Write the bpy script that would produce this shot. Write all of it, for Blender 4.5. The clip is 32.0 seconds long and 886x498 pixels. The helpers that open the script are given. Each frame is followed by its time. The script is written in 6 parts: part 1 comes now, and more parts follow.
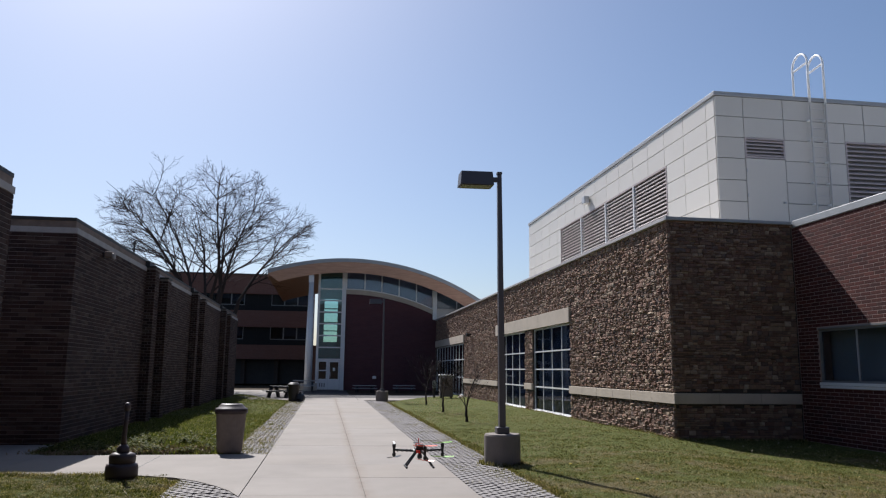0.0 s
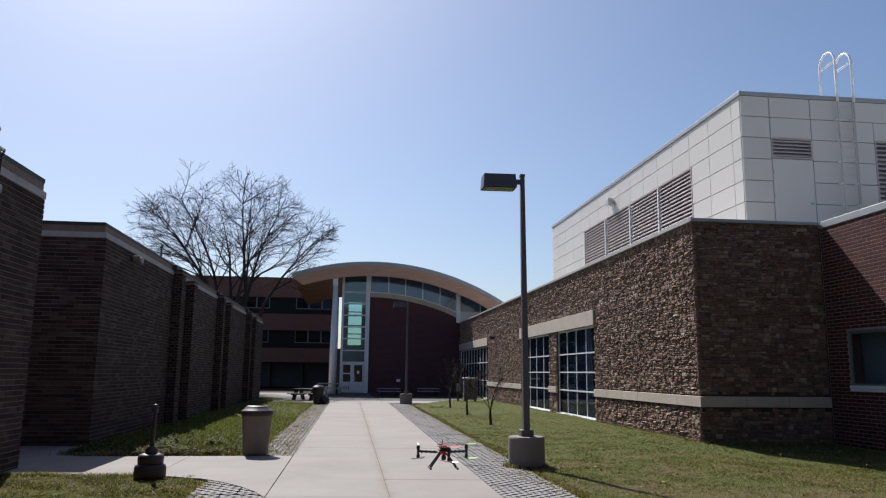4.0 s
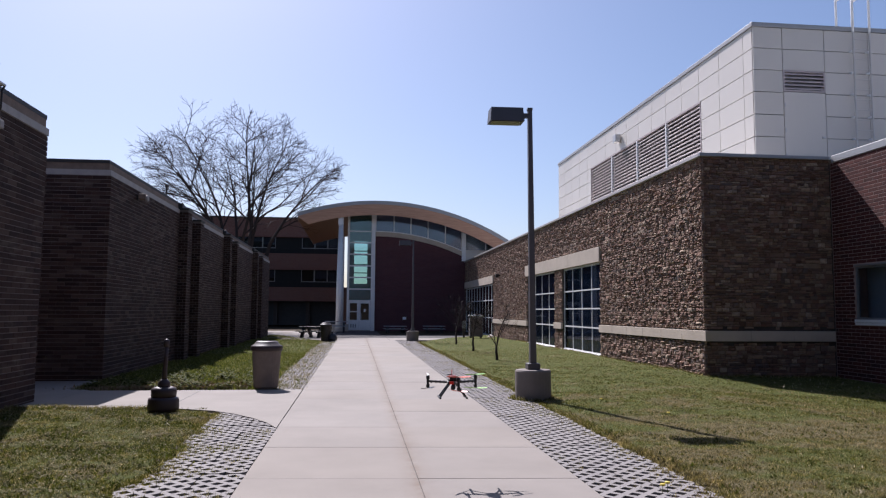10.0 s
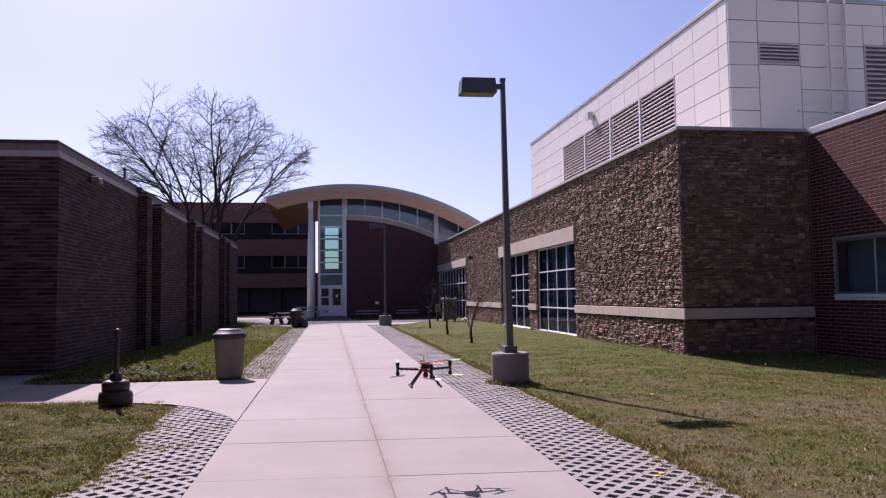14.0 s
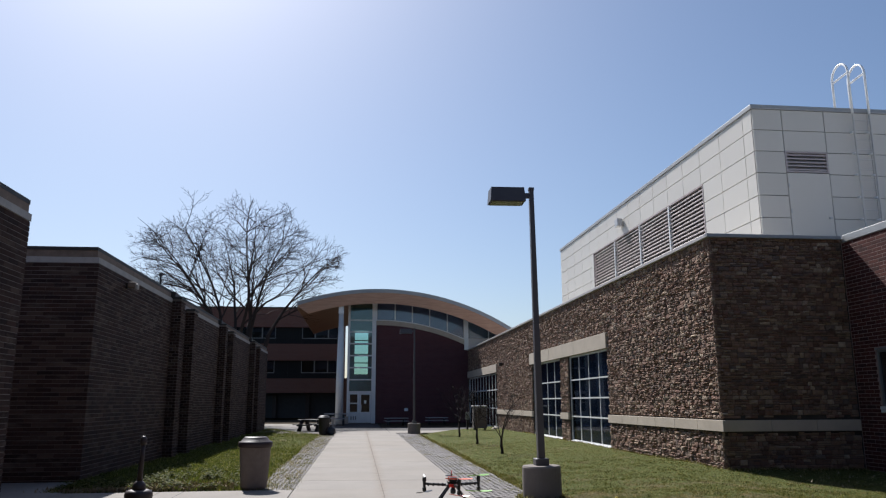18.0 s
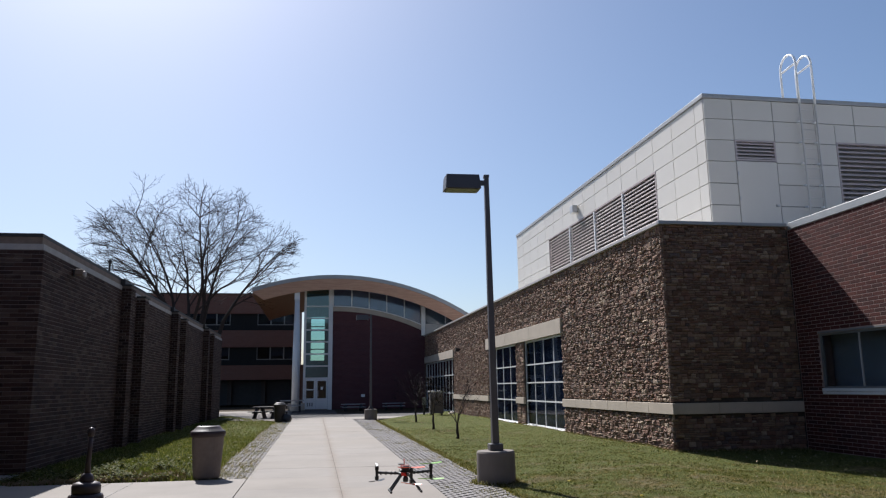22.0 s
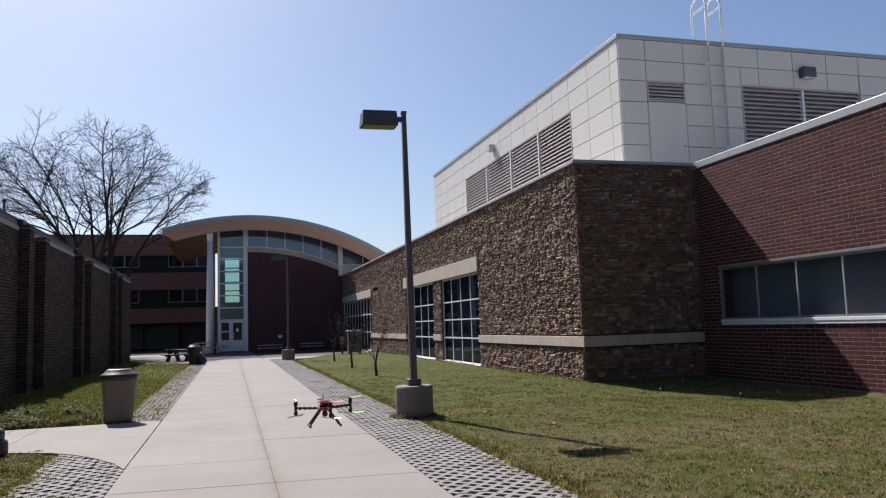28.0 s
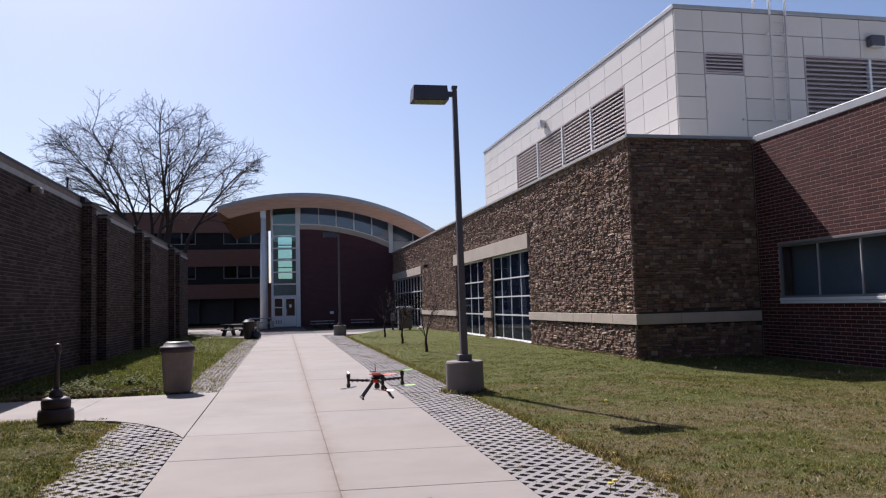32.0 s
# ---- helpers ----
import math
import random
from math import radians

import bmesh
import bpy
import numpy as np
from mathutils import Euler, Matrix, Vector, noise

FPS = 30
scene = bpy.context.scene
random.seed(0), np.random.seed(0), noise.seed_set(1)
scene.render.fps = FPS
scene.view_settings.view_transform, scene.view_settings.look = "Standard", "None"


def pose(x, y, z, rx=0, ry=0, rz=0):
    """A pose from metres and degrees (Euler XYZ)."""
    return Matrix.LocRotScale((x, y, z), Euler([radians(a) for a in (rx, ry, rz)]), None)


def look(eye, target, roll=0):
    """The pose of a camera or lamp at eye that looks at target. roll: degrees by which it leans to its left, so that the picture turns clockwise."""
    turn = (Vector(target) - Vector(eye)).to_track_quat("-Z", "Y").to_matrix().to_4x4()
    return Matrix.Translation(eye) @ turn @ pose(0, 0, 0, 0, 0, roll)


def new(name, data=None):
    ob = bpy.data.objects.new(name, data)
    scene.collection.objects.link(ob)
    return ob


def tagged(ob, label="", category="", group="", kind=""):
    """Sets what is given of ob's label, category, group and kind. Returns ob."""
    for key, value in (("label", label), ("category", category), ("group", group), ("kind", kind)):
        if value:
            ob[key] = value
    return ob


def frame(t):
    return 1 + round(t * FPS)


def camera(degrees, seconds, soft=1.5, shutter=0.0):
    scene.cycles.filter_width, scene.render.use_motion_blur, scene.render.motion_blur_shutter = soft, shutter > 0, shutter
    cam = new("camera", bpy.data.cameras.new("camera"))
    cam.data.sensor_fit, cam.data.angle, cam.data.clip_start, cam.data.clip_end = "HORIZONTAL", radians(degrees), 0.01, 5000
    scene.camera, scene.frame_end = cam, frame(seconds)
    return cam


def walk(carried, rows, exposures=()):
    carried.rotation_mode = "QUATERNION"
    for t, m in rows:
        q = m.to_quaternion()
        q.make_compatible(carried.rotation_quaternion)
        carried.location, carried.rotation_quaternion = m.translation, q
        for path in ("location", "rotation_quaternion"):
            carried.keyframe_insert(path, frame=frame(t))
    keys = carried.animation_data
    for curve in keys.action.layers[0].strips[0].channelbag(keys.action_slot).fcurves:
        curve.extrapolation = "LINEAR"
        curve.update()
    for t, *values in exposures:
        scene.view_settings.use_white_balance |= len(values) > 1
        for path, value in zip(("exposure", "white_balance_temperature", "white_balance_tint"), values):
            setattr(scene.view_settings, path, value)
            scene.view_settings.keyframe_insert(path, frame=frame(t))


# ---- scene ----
cam = camera(61.2, 32.0, soft=1.22)
PATH = [
    (0, (-0.156, -0.289, 1.514), (0.142, 1.662, 1.833), 0.6),
    (0.5, (-0.144, -0.317, 1.52), (0.146, 1.623, 1.911), 0.8),
    (1, (-0.159, -0.33, 1.531), (0.147, 1.597, 1.969), 1.0),
    (1.5, (-0.164, -0.314, 1.525), (0.144, 1.609, 1.98), 1.2),
    (2, (-0.168, -0.313, 1.526), (0.115, 1.62, 1.955), 1.1),
    (2.5, (-0.164, -0.315, 1.51), (0.058, 1.634, 1.9), 0.9),
    (3, (-0.164, -0.33, 1.511), (0.017, 1.634, 1.841), 0.8),
    (3.5, (-0.159, -0.324, 1.506), (0.075, 1.636, 1.833), 0.7),
    (5.5, (-0.155, -0.278, 1.477), (0.083, 1.681, 1.802), 0.6),
    (6, (-0.164, -0.272, 1.457), (0.08, 1.698, 1.705), 0.7),
    (6.5, (-0.167, -0.249, 1.426), (0.063, 1.737, 1.497), 0.1),
    (7, (-0.172, -0.238, 1.417), (0.063, 1.747, 1.482), 0.2),
    (7.5, (-0.164, -0.223, 1.425), (0.105, 1.757, 1.512), 0.1),
    (8, (-0.17, -0.222, 1.425), (0.139, 1.751, 1.524), 0.1),
    (8.5, (-0.173, -0.227, 1.427), (0.124, 1.748, 1.537), 0.2),
    (9, (-0.171, -0.242, 1.432), (0.112, 1.733, 1.572), 0.3),
    (9.5, (-0.181, -0.251, 1.433), (0.063, 1.729, 1.577), 0.4),
    (10, (-0.183, -0.254, 1.436), (0.044, 1.726, 1.603), 0.4),
    (10.5, (-0.186, -0.263, 1.44), (0.019, 1.718, 1.616), 0.6),
    (11, (-0.194, -0.269, 1.438), (0.04, 1.709, 1.615), 0.6),
    (11.5, (-0.199, -0.186, 1.435), (0.045, 1.791, 1.612), 0.0),
    (12, (-0.187, -0.058, 1.422), (0.078, 1.919, 1.572), -0.2),
    (12.5, (-0.088, 0.148, 1.424), (0.063, 2.139, 1.532), -0.1),
    (13, (-0.068, 0.264, 1.422), (0.068, 2.256, 1.53), -0.6),
    (13.5, (-0.091, 0.358, 1.409), (0.212, 2.33, 1.538), -0.8),
    (15.5, (-0.033, 0.384, 1.402), (0.225, 2.365, 1.499), -0.2),
    (16, (-0.048, 0.375, 1.398), (0.194, 2.357, 1.518), -0.2),
    (16.5, (-0.046, 0.351, 1.411), (0.191, 2.325, 1.633), -0.4),
    (17, (-0.059, 0.35, 1.421), (0.159, 2.316, 1.721), -0.4),
    (17.5, (-0.06, 0.337, 1.441), (0.153, 2.291, 1.811), -0.4),
    (18, (-0.066, 0.364, 1.445), (0.151, 2.311, 1.846), -0.2),
    (18.5, (-0.046, 0.384, 1.461), (0.214, 2.336, 1.812), -0.4),
    (19, (-0.026, 0.396, 1.448), (0.281, 2.353, 1.724), -0.5),
    (19.5, (-0.034, 0.409, 1.436), (0.294, 2.371, 1.648), -0.7),
    (20, (-0.031, 0.412, 1.435), (0.308, 2.373, 1.627), -0.8),
    (20.5, (-0.043, 0.409, 1.444), (0.286, 2.368, 1.672), -0.8),
    (21, (-0.03, 0.415, 1.45), (0.292, 2.373, 1.694), -0.8),
    (21.5, (-0.039, 0.398, 1.452), (0.283, 2.354, 1.716), -0.7),
    (22, (-0.026, 0.366, 1.475), (0.304, 2.306, 1.837), -0.8),
    (22.5, (-0.042, 0.362, 1.493), (0.33, 2.263, 1.99), -1.1),
    (23, (-0.056, 0.275, 1.493), (0.309, 2.163, 2.046), -0.9),
    (23.5, (-0.027, 0.445, 1.505), (0.339, 2.336, 2.046), -0.7),
    (24, (-0.035, 0.349, 1.486), (0.336, 2.245, 2.002), -0.8),
    (24.5, (-0.037, 0.36, 1.486), (0.353, 2.261, 1.97), -0.8),
    (25, (-0.035, 0.346, 1.48), (0.37, 2.253, 1.926), -1.0),
    (25.5, (-0.04, 0.358, 1.48), (0.366, 2.271, 1.899), -1.2),
    (27.5, (-0.034, 0.378, 1.467), (0.338, 2.314, 1.804), -1.8),
    (28, (-0.026, 0.405, 1.439), (0.52, 2.319, 1.638), -1.9),
    (28.5, (-0.021, 0.453, 1.395), (0.623, 2.346, 1.442), -1.6),
    (29, (-0.017, 0.466, 1.387), (0.648, 2.352, 1.355), -1.3),
    (29.5, (-0.025, 0.477, 1.385), (0.597, 2.377, 1.351), -1.4),
    (30, (-0.025, 0.469, 1.39), (0.525, 2.392, 1.383), -1.6),
    (30.5, (-0.027, 0.469, 1.393), (0.468, 2.407, 1.414), -1.7),
    (31, (-0.033, 0.446, 1.399), (0.422, 2.393, 1.462), -1.8),
    (31.5, (-0.034, 0.452, 1.406), (0.412, 2.398, 1.522), -1.6),
    (32, (-0.033, 0.448, 1.409), (0.384, 2.399, 1.553), -1.5),
]
walk(cam, [(t, look(eye, target, roll)) for t, eye, target, roll in PATH],
     exposures=[(0.0, 0.6, 6100, 12), (1.0, 0.48, 6150, 16), (2.0, 0.27, 6100, 12), (3.0, 0.56, 6150, 18), (3.5, 0.6, 6100, 12), (6.0, 0.6, 6100, 12), (7.0, 0.88, 6200, 38), (8.0, 0.8, 6200, 38), (9.2, 0.78, 5950, 40), (10.0, 0.72, 6000, 20),
                (12.0, 0.72, 6000, 30), (13.0, 0.77, 6100, 34), (15.5, 0.9, 6150, 44), (16.3, 0.85, 6150, 41), (17.0, 0.74, 6050, 22), (18.0, 0.6, 6100, 10), (20.5, 0.64, 6100, 11), (21.5, 0.7, 6100, 11), (22.2, 0.66, 6100, 11),
                (23.0, 0.31, 6100, 10), (24.0, 0.3, 6050, 11), (25.0, 0.38, 6150, 15), (27.5, 0.6, 6100, 12), (28.4, 0.8, 6250, 20), (29.0, 0.95, 6200, 34), (30.0, 0.82, 6100, 40), (31.0, 0.97, 6200, 40), (32.0, 0.75, 6150, 20)])
SKY, SUN = 0.065, 5.0

# ---- world and sun ----
SUN_AWAY = Vector((0.29, -0.915, -1.0)).normalized()   # the way the sunlight travels
world = bpy.data.worlds.new("sky")
scene.world = world
world.use_nodes = True
wn = world.node_tree
wn.nodes.clear()
w_out = wn.nodes.new("ShaderNodeOutputWorld")
w_bg = wn.nodes.new("ShaderNodeBackground")
w_sky = wn.nodes.new("ShaderNodeTexSky")
w_sky.sky_type = "NISHITA"
w_sky.sun_disc = False
w_sky.sun_elevation = radians(46.3)
w_sky.sun_rotation = math.atan2(-0.29, 0.915)
w_sky.air_density = 1.0
w_sky.dust_density = 1.3
w_sky.ozone_density = 3.0
w_bg.inputs["Strength"].default_value = SKY
wn.links.new(w_sky.outputs[0], w_bg.inputs[0])
wn.links.new(w_bg.outputs[0], w_out.inputs[0])
sun_data = bpy.data.lights.new("sun", "SUN")
sun_data.energy = SUN
sun_data.angle = radians(0.53)
sun_data.color = (1.0, 0.95, 0.88)
sun = new("sun", sun_data)
sun.matrix_world = look((-20, 60, 70), Vector((-20, 60, 70)) + SUN_AWAY)


# ---- materials ----
class Nodes:
    """Short hand for building a node material."""

    def __init__(self, name):
        self.mat = bpy.data.materials.new(name)
        self.mat.use_nodes = True
        self.t = self.mat.node_tree
        self.bsdf = self.t.nodes["Principled BSDF"]
        self.out = self.t.nodes["Material Output"]
        self.pos = self.add("ShaderNodeNewGeometry").outputs["Position"]

    def add(self, kind, **kw):
        n = self.t.nodes.new(kind)
        for k, v in kw.items():
            n.inputs[k.replace("_", " ")].default_value = v
        return n

    def link(self, a, b):
        self.t.links.new(a, b)

    def noise(self, scale, detail=4.0, rough=0.6, vec=None, stretch=None):
        n = self.add("ShaderNodeTexNoise", Scale=scale, Detail=detail, Roughness=rough)
        v = vec or self.pos
        if stretch:
            m = self.add("ShaderNodeMapping")
            m.inputs["Scale"].default_value = stretch
            self.link(v, m.inputs["Vector"])
            v = m.outputs[0]
        self.link(v, n.inputs["Vector"])
        return n.outputs["Fac"]

    def ramp(self, fac, stops):
        r = self.add("ShaderNodeValToRGB")
        e = r.color_ramp.elements
        while len(e) < len(stops):
            e.new(0.5)
        for el, (p, c) in zip(e, stops):
            el.position = p
            el.color = (*c, 1) if len(c) == 3 else c
        self.link(fac, r.inputs[0])
        return r.outputs[0]

    def mix(self, fac, a, b, mode="MIX"):
        m = self.t.nodes.new("ShaderNodeMix")
        m.data_type, m.blend_type = "RGBA", mode
        for sock, v in ((m.inputs[0], fac), (m.inputs[6], a), (m.inputs[7], b)):
            if hasattr(v, "is_output"):
                self.link(v, sock)
            else:
                sock.default_value = v if not isinstance(v, tuple) else (*v, 1)
        return m.outputs[2]

    def math(self, op, a, b=0.0):
        m = self.t.nodes.new("ShaderNodeMath")
        m.operation = op
        for sock, v in ((m.inputs[0], a), (m.inputs[1], b)):
            if hasattr(v, "is_output"):
                self.link(v, sock)
            else:
                sock.default_value = v
        return m.outputs[0]

    def each(self):
        """A random value for every piece, joined or single."""
        g = self.add("ShaderNodeNewGeometry").outputs["Random Per Island"]
        o = self.add("ShaderNodeObjectInfo").outputs["Random"]
        return self.math("FRACT", self.math("ADD", g, o))

    def bump(self, height, strength=0.3, distance=0.01):
        b = self.add("ShaderNodeBump", Strength=strength, Distance=distance)
        self.link(height, b.inputs["Height"])
        self.link(b.outputs[0], self.bsdf.inputs["Normal"])

    def done(self, colour, rough=0.8, metal=0.0, spec=0.5):
        for key, v in (("Base Color", colour), ("Roughness", rough), ("Metallic", metal), ("Specular IOR Level", spec)):
            s = self.bsdf.inputs[key]
            if hasattr(v, "is_output"):
                self.link(v, s)
            else:
                s.default_value = (*v, 1) if isinstance(v, tuple) else v
        return self.mat


def mat_plain(name, colour, rough=0.6, metal=0.0, vary=0.15, scale=3.0, bump=0.1, fine=60.0, spec=0.5):
    n = Nodes(name)
    dark = tuple(c * (1 - vary) for c in colour)
    light = tuple(min(1, c * (1 + vary)) for c in colour)
    big = n.noise(scale)
    col = n.ramp(big, [(0.3, dark), (0.7, light)])
    small = n.noise(fine, 3)
    col = n.mix(0.25, col, n.ramp(small, [(0.3, dark), (0.7, light)]))
    if bump:
        n.bump(small, bump, 0.004)
    return n.done(col, rough, metal, spec)


def mat_brick(name, tones, pale, blotch, size=1.1):
    n = Nodes(name)
    e = n.each()
    k = len(tones)
    col = n.ramp(e, [(i / max(1, k - 1), c) for i, c in enumerate(tones)])
    stain = n.noise(size, 5, 0.6, stretch=(0.7, 0.7, 2.4))
    col = n.mix(n.math("MULTIPLY", n.ramp(stain, [(0.55, (0, 0, 0)), (0.72, (1, 1, 1))]), blotch), col, pale)
    grain = n.noise(90, 4)
    col = n.mix(n.math("MULTIPLY", grain, 0.35), col, tuple(c * 0.5 for c in tones[0]))
    n.bump(grain, 0.5, 0.004)
    return n.done(col, 0.9, 0, 0.25)


def mat_brick_far(name, tones, mortar):
    """Brick seen from far off."""
    n = Nodes(name)
    b = n.t.nodes.new("ShaderNodeTexBrick")
    m = n.add("ShaderNodeMapping")
    m.inputs["Rotation"].default_value = (radians(90), 0, 0)
    n.link(n.pos, m.inputs["Vector"])
    n.link(m.outputs[0], b.inputs["Vector"])
    for key, v in (("Color1", (*tones[0], 1)), ("Color2", (*tones[1], 1)), ("Mortar", (*mortar, 1)), ("Scale", 1.0),
                   ("Mortar Size", 0.008), ("Brick Width", 0.305), ("Row Height", 0.081)):
        b.inputs[key].default_value = v
    col = n.mix(n.math("MULTIPLY", n.noise(0.7, 5), 0.4), b.outputs[0], tones[0])
    n.bump(b.outputs["Fac"], 0.3, -0.01)
    return n.done(col, 0.9, 0, 0.25)


def mat_stone(name):
    n = Nodes(name)
    e = n.each()
    col = n.ramp(e, [(0.0, (0.126, 0.072, 0.057)), (0.14, (0.281, 0.185, 0.138)), (0.28, (0.208, 0.110, 0.084)), (0.42, (0.374, 0.267, 0.189)),
                     (0.54, (0.135, 0.104, 0.096)), (0.68, (0.333, 0.204, 0.150)), (0.8, (0.173, 0.104, 0.081)), (0.92, (0.491, 0.381, 0.286)), (1.0, (0.240, 0.134, 0.102))])
    a = n.noise(14, 6)
    col = n.mix(n.math("MULTIPLY", n.ramp(a, [(0.4, (0, 0, 0)), (0.75, (1, 1, 1))]), 0.4), col, (0.1, 0.0704, 0.0547))
    col = n.mix(n.math("MULTIPLY", n.noise(2.2, 3), 0.15), col, (0.25, 0.201, 0.149))
    n.bump(n.noise(24, 6, 0.75), 1.0, 0.03)
    return n.done(col, 0.92, 0, 0.2)


def mat_concrete(name, base, stain, scale=0.8, rough=0.85, joint_x=None):
    n = Nodes(name)
    big = n.noise(scale, 6, 0.65)
    col = n.ramp(big, [(0.3, tuple(c * 0.84 for c in base)), (0.55, base), (0.75, tuple(min(1, c * 1.13) for c in base))])
    e = n.each()
    col = n.mix(n.math("MULTIPLY", e, 0.22), col, stain)
    rust = n.noise(2.7, 7, 0.75, stretch=(1.6, 0.35, 1))
    col = n.mix(n.math("MULTIPLY", n.ramp(rust, [(0.6, (0, 0, 0)), (0.72, (1, 1, 1))]), 0.22), col, stain)
    if joint_x is not None:
        sep = n.add("ShaderNodeSeparateXYZ")
        n.link(n.pos, sep.inputs[0])
        wob = n.math("MULTIPLY", n.math("SUBTRACT", n.noise(1.3, 3), 0.5), 0.12)
        off = n.math("ABSOLUTE", n.math("ADD", n.math("SUBTRACT", sep.outputs[0], joint_x), wob))
        near_ = n.ramp(n.math("MULTIPLY", off, 6.0), [(0.0, (1, 1, 1)), (0.35, (0.35, 0.35, 0.35)), (1.0, (0, 0, 0))])
        col = n.mix(n.math("MULTIPLY", near_, n.ramp(n.noise(3.5, 6, 0.7), [(0.3, (0.1, 0.1, 0.1)), (0.62, (0.8, 0.8, 0.8))])), col, (0.15, 0.105, 0.072))
    fine = n.noise(140, 3)
    col = n.mix(0.12, col, n.ramp(fine, [(0.35, tuple(c * 0.7 for c in base)), (0.65, base)]))
    n.bump(fine, 0.25, 0.003)
    return n.done(col, rough, 0, 0.3)


def dry_zone(n):
    """Where the lawn is worn and dry: patches, most of them near the path's southern end."""
    sep = n.add("ShaderNodeSeparateXYZ")
    n.link(n.pos, sep.inputs[0])
    south = n.math("MULTIPLY", n.math("MULTIPLY", n.math("SUBTRACT", 12.0, sep.outputs[1]), 0.028), n.math("GREATER_THAN", sep.outputs[0], 0.0))
    spots = n.math("MULTIPLY", n.math("SUBTRACT", n.noise(1.5, 4, 0.6), 0.5), 0.9)
    patch = n.math("ADD", n.math("ADD", n.noise(0.55, 5, 0.65), spots), n.math("MINIMUM", n.math("MAXIMUM", south, -0.1), 0.11))
    return n.ramp(patch, [(0.48, (0, 0, 0)), (0.66, (0.8, 0.8, 0.8))])


def mat_lawn(name):
    n = Nodes(name)
    small = n.noise(48, 5, 0.75)
    green = n.ramp(small, [(0.34, (0.026, 0.034, 0.009)), (0.5, (0.078, 0.092, 0.024)), (0.66, (0.165, 0.172, 0.055))])
    dry = n.ramp(small, [(0.34, (0.04, 0.033, 0.018)), (0.5, (0.125, 0.1, 0.055)), (0.66, (0.29, 0.23, 0.145))])
    col = n.mix(dry_zone(n), green, dry)
    n.bump(n.noise(60, 4, 0.8), 0.9, 0.03)
    return n.done(col, 0.95, 0, 0.1)


def mat_blade(name, k=1.0, lush=False):
    n = Nodes(name)
    e = n.add("ShaderNodeNewGeometry").outputs["Random Per Island"]
    if lush:
        col = n.ramp(e, [(0.0, (0.045, 0.062, 0.015)), (0.35, (0.1, 0.13, 0.03)), (0.65, (0.16, 0.185, 0.045)), (0.85, (0.23, 0.235, 0.08)), (1.0, (0.42, 0.38, 0.22))])
    else:
        col = n.ramp(e, [(0.0, (0.045, 0.05, 0.013)), (0.3, (0.098, 0.105, 0.027)), (0.58, (0.158, 0.154, 0.045)), (0.76, (0.245, 0.21, 0.09)), (0.88, (0.4, 0.345, 0.21)), (1.0, (0.6, 0.54, 0.42))])
        dry = n.ramp(e, [(0.0, (0.085, 0.07, 0.036)), (0.45, (0.21, 0.166, 0.095)), (0.75, (0.35, 0.28, 0.175)), (0.92, (0.46, 0.385, 0.24)), (1.0, (0.6, 0.52, 0.37))])
        col = n.mix(dry_zone(n), col, dry)
    clump = n.noise(9, 4, 0.7)
    col = n.mix(1.0, col, n.ramp(clump, [(0.3, (0.46 * k, 0.47 * k, 0.42 * k)), (0.5, (0.82 * k, 0.82 * k, 0.78 * k)), (0.7, (1.45 * k, 1.33 * k, 1.2 * k))]), "MULTIPLY")
    n.done(col, 0.75, 0, 0.08)
    thin = n.t.nodes.new("ShaderNodeBsdfTranslucent")
    n.link(n.mix(1.0, col, (1.0, 1.0, 0.6), "MULTIPLY"), thin.inputs["Color"])
    both = n.t.nodes.new("ShaderNodeMixShader")
    both.inputs[0].default_value = 0.35
    n.link(n.bsdf.outputs[0], both.inputs[1])
    n.link(thin.outputs[0], both.inputs[2])
    n.link(both.outputs[0], n.out.inputs["Surface"])
    return n.mat


def mat_soil(name):
    n = Nodes(name)
    a = n.noise(30, 6, 0.75)
    col = n.ramp(a, [(0.3, (0.02, 0.016, 0.011)), (0.55, (0.06, 0.045, 0.03)), (0.7, (0.1, 0.085, 0.04))])
    n.bump(a, 1.0, 0.03)
    return n.done(col, 0.95, 0, 0.1)


def mat_fill(name):
    """Soil in the paver holes, with moss and straw."""
    n = Nodes(name)
    a = n.noise(40, 6, 0.75)
    col = n.ramp(a, [(0.3, (0.05, 0.04, 0.028)), (0.5, (0.13, 0.102, 0.07)), (0.7, (0.24, 0.195, 0.13))])
    col = n.mix(n.ramp(n.noise(2.4, 5, 0.7), [(0.48, (0, 0, 0)), (0.66, (0.8, 0.8, 0.8))]), col, (0.1, 0.11, 0.035))
    n.bump(a, 1.0, 0.03)
    return n.done(col, 0.95, 0, 0.1)


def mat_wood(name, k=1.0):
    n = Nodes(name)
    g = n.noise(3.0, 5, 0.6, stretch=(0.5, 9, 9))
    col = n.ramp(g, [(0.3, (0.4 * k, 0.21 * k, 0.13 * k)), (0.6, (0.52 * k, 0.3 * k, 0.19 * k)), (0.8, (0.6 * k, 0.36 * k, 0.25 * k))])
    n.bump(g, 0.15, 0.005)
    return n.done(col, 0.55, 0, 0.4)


def mat_panel(name, base):
    n = Nodes(name)
    e = n.each()
    col = n.ramp(e, [(0.0, tuple(c * 0.94 for c in base)), (1.0, base)])
    streak = n.noise(1.5, 5, 0.6, stretch=(3, 3, 0.25))
    col = n.mix(n.math("MULTIPLY", n.ramp(streak, [(0.5, (0, 0, 0)), (0.8, (1, 1, 1))]), 0.15), col, (0.5, 0.48, 0.44))
    n.bump(n.noise(1.2, 2), 0.06, 0.02)
    return n.done(col, 0.42, 0, 0.45)


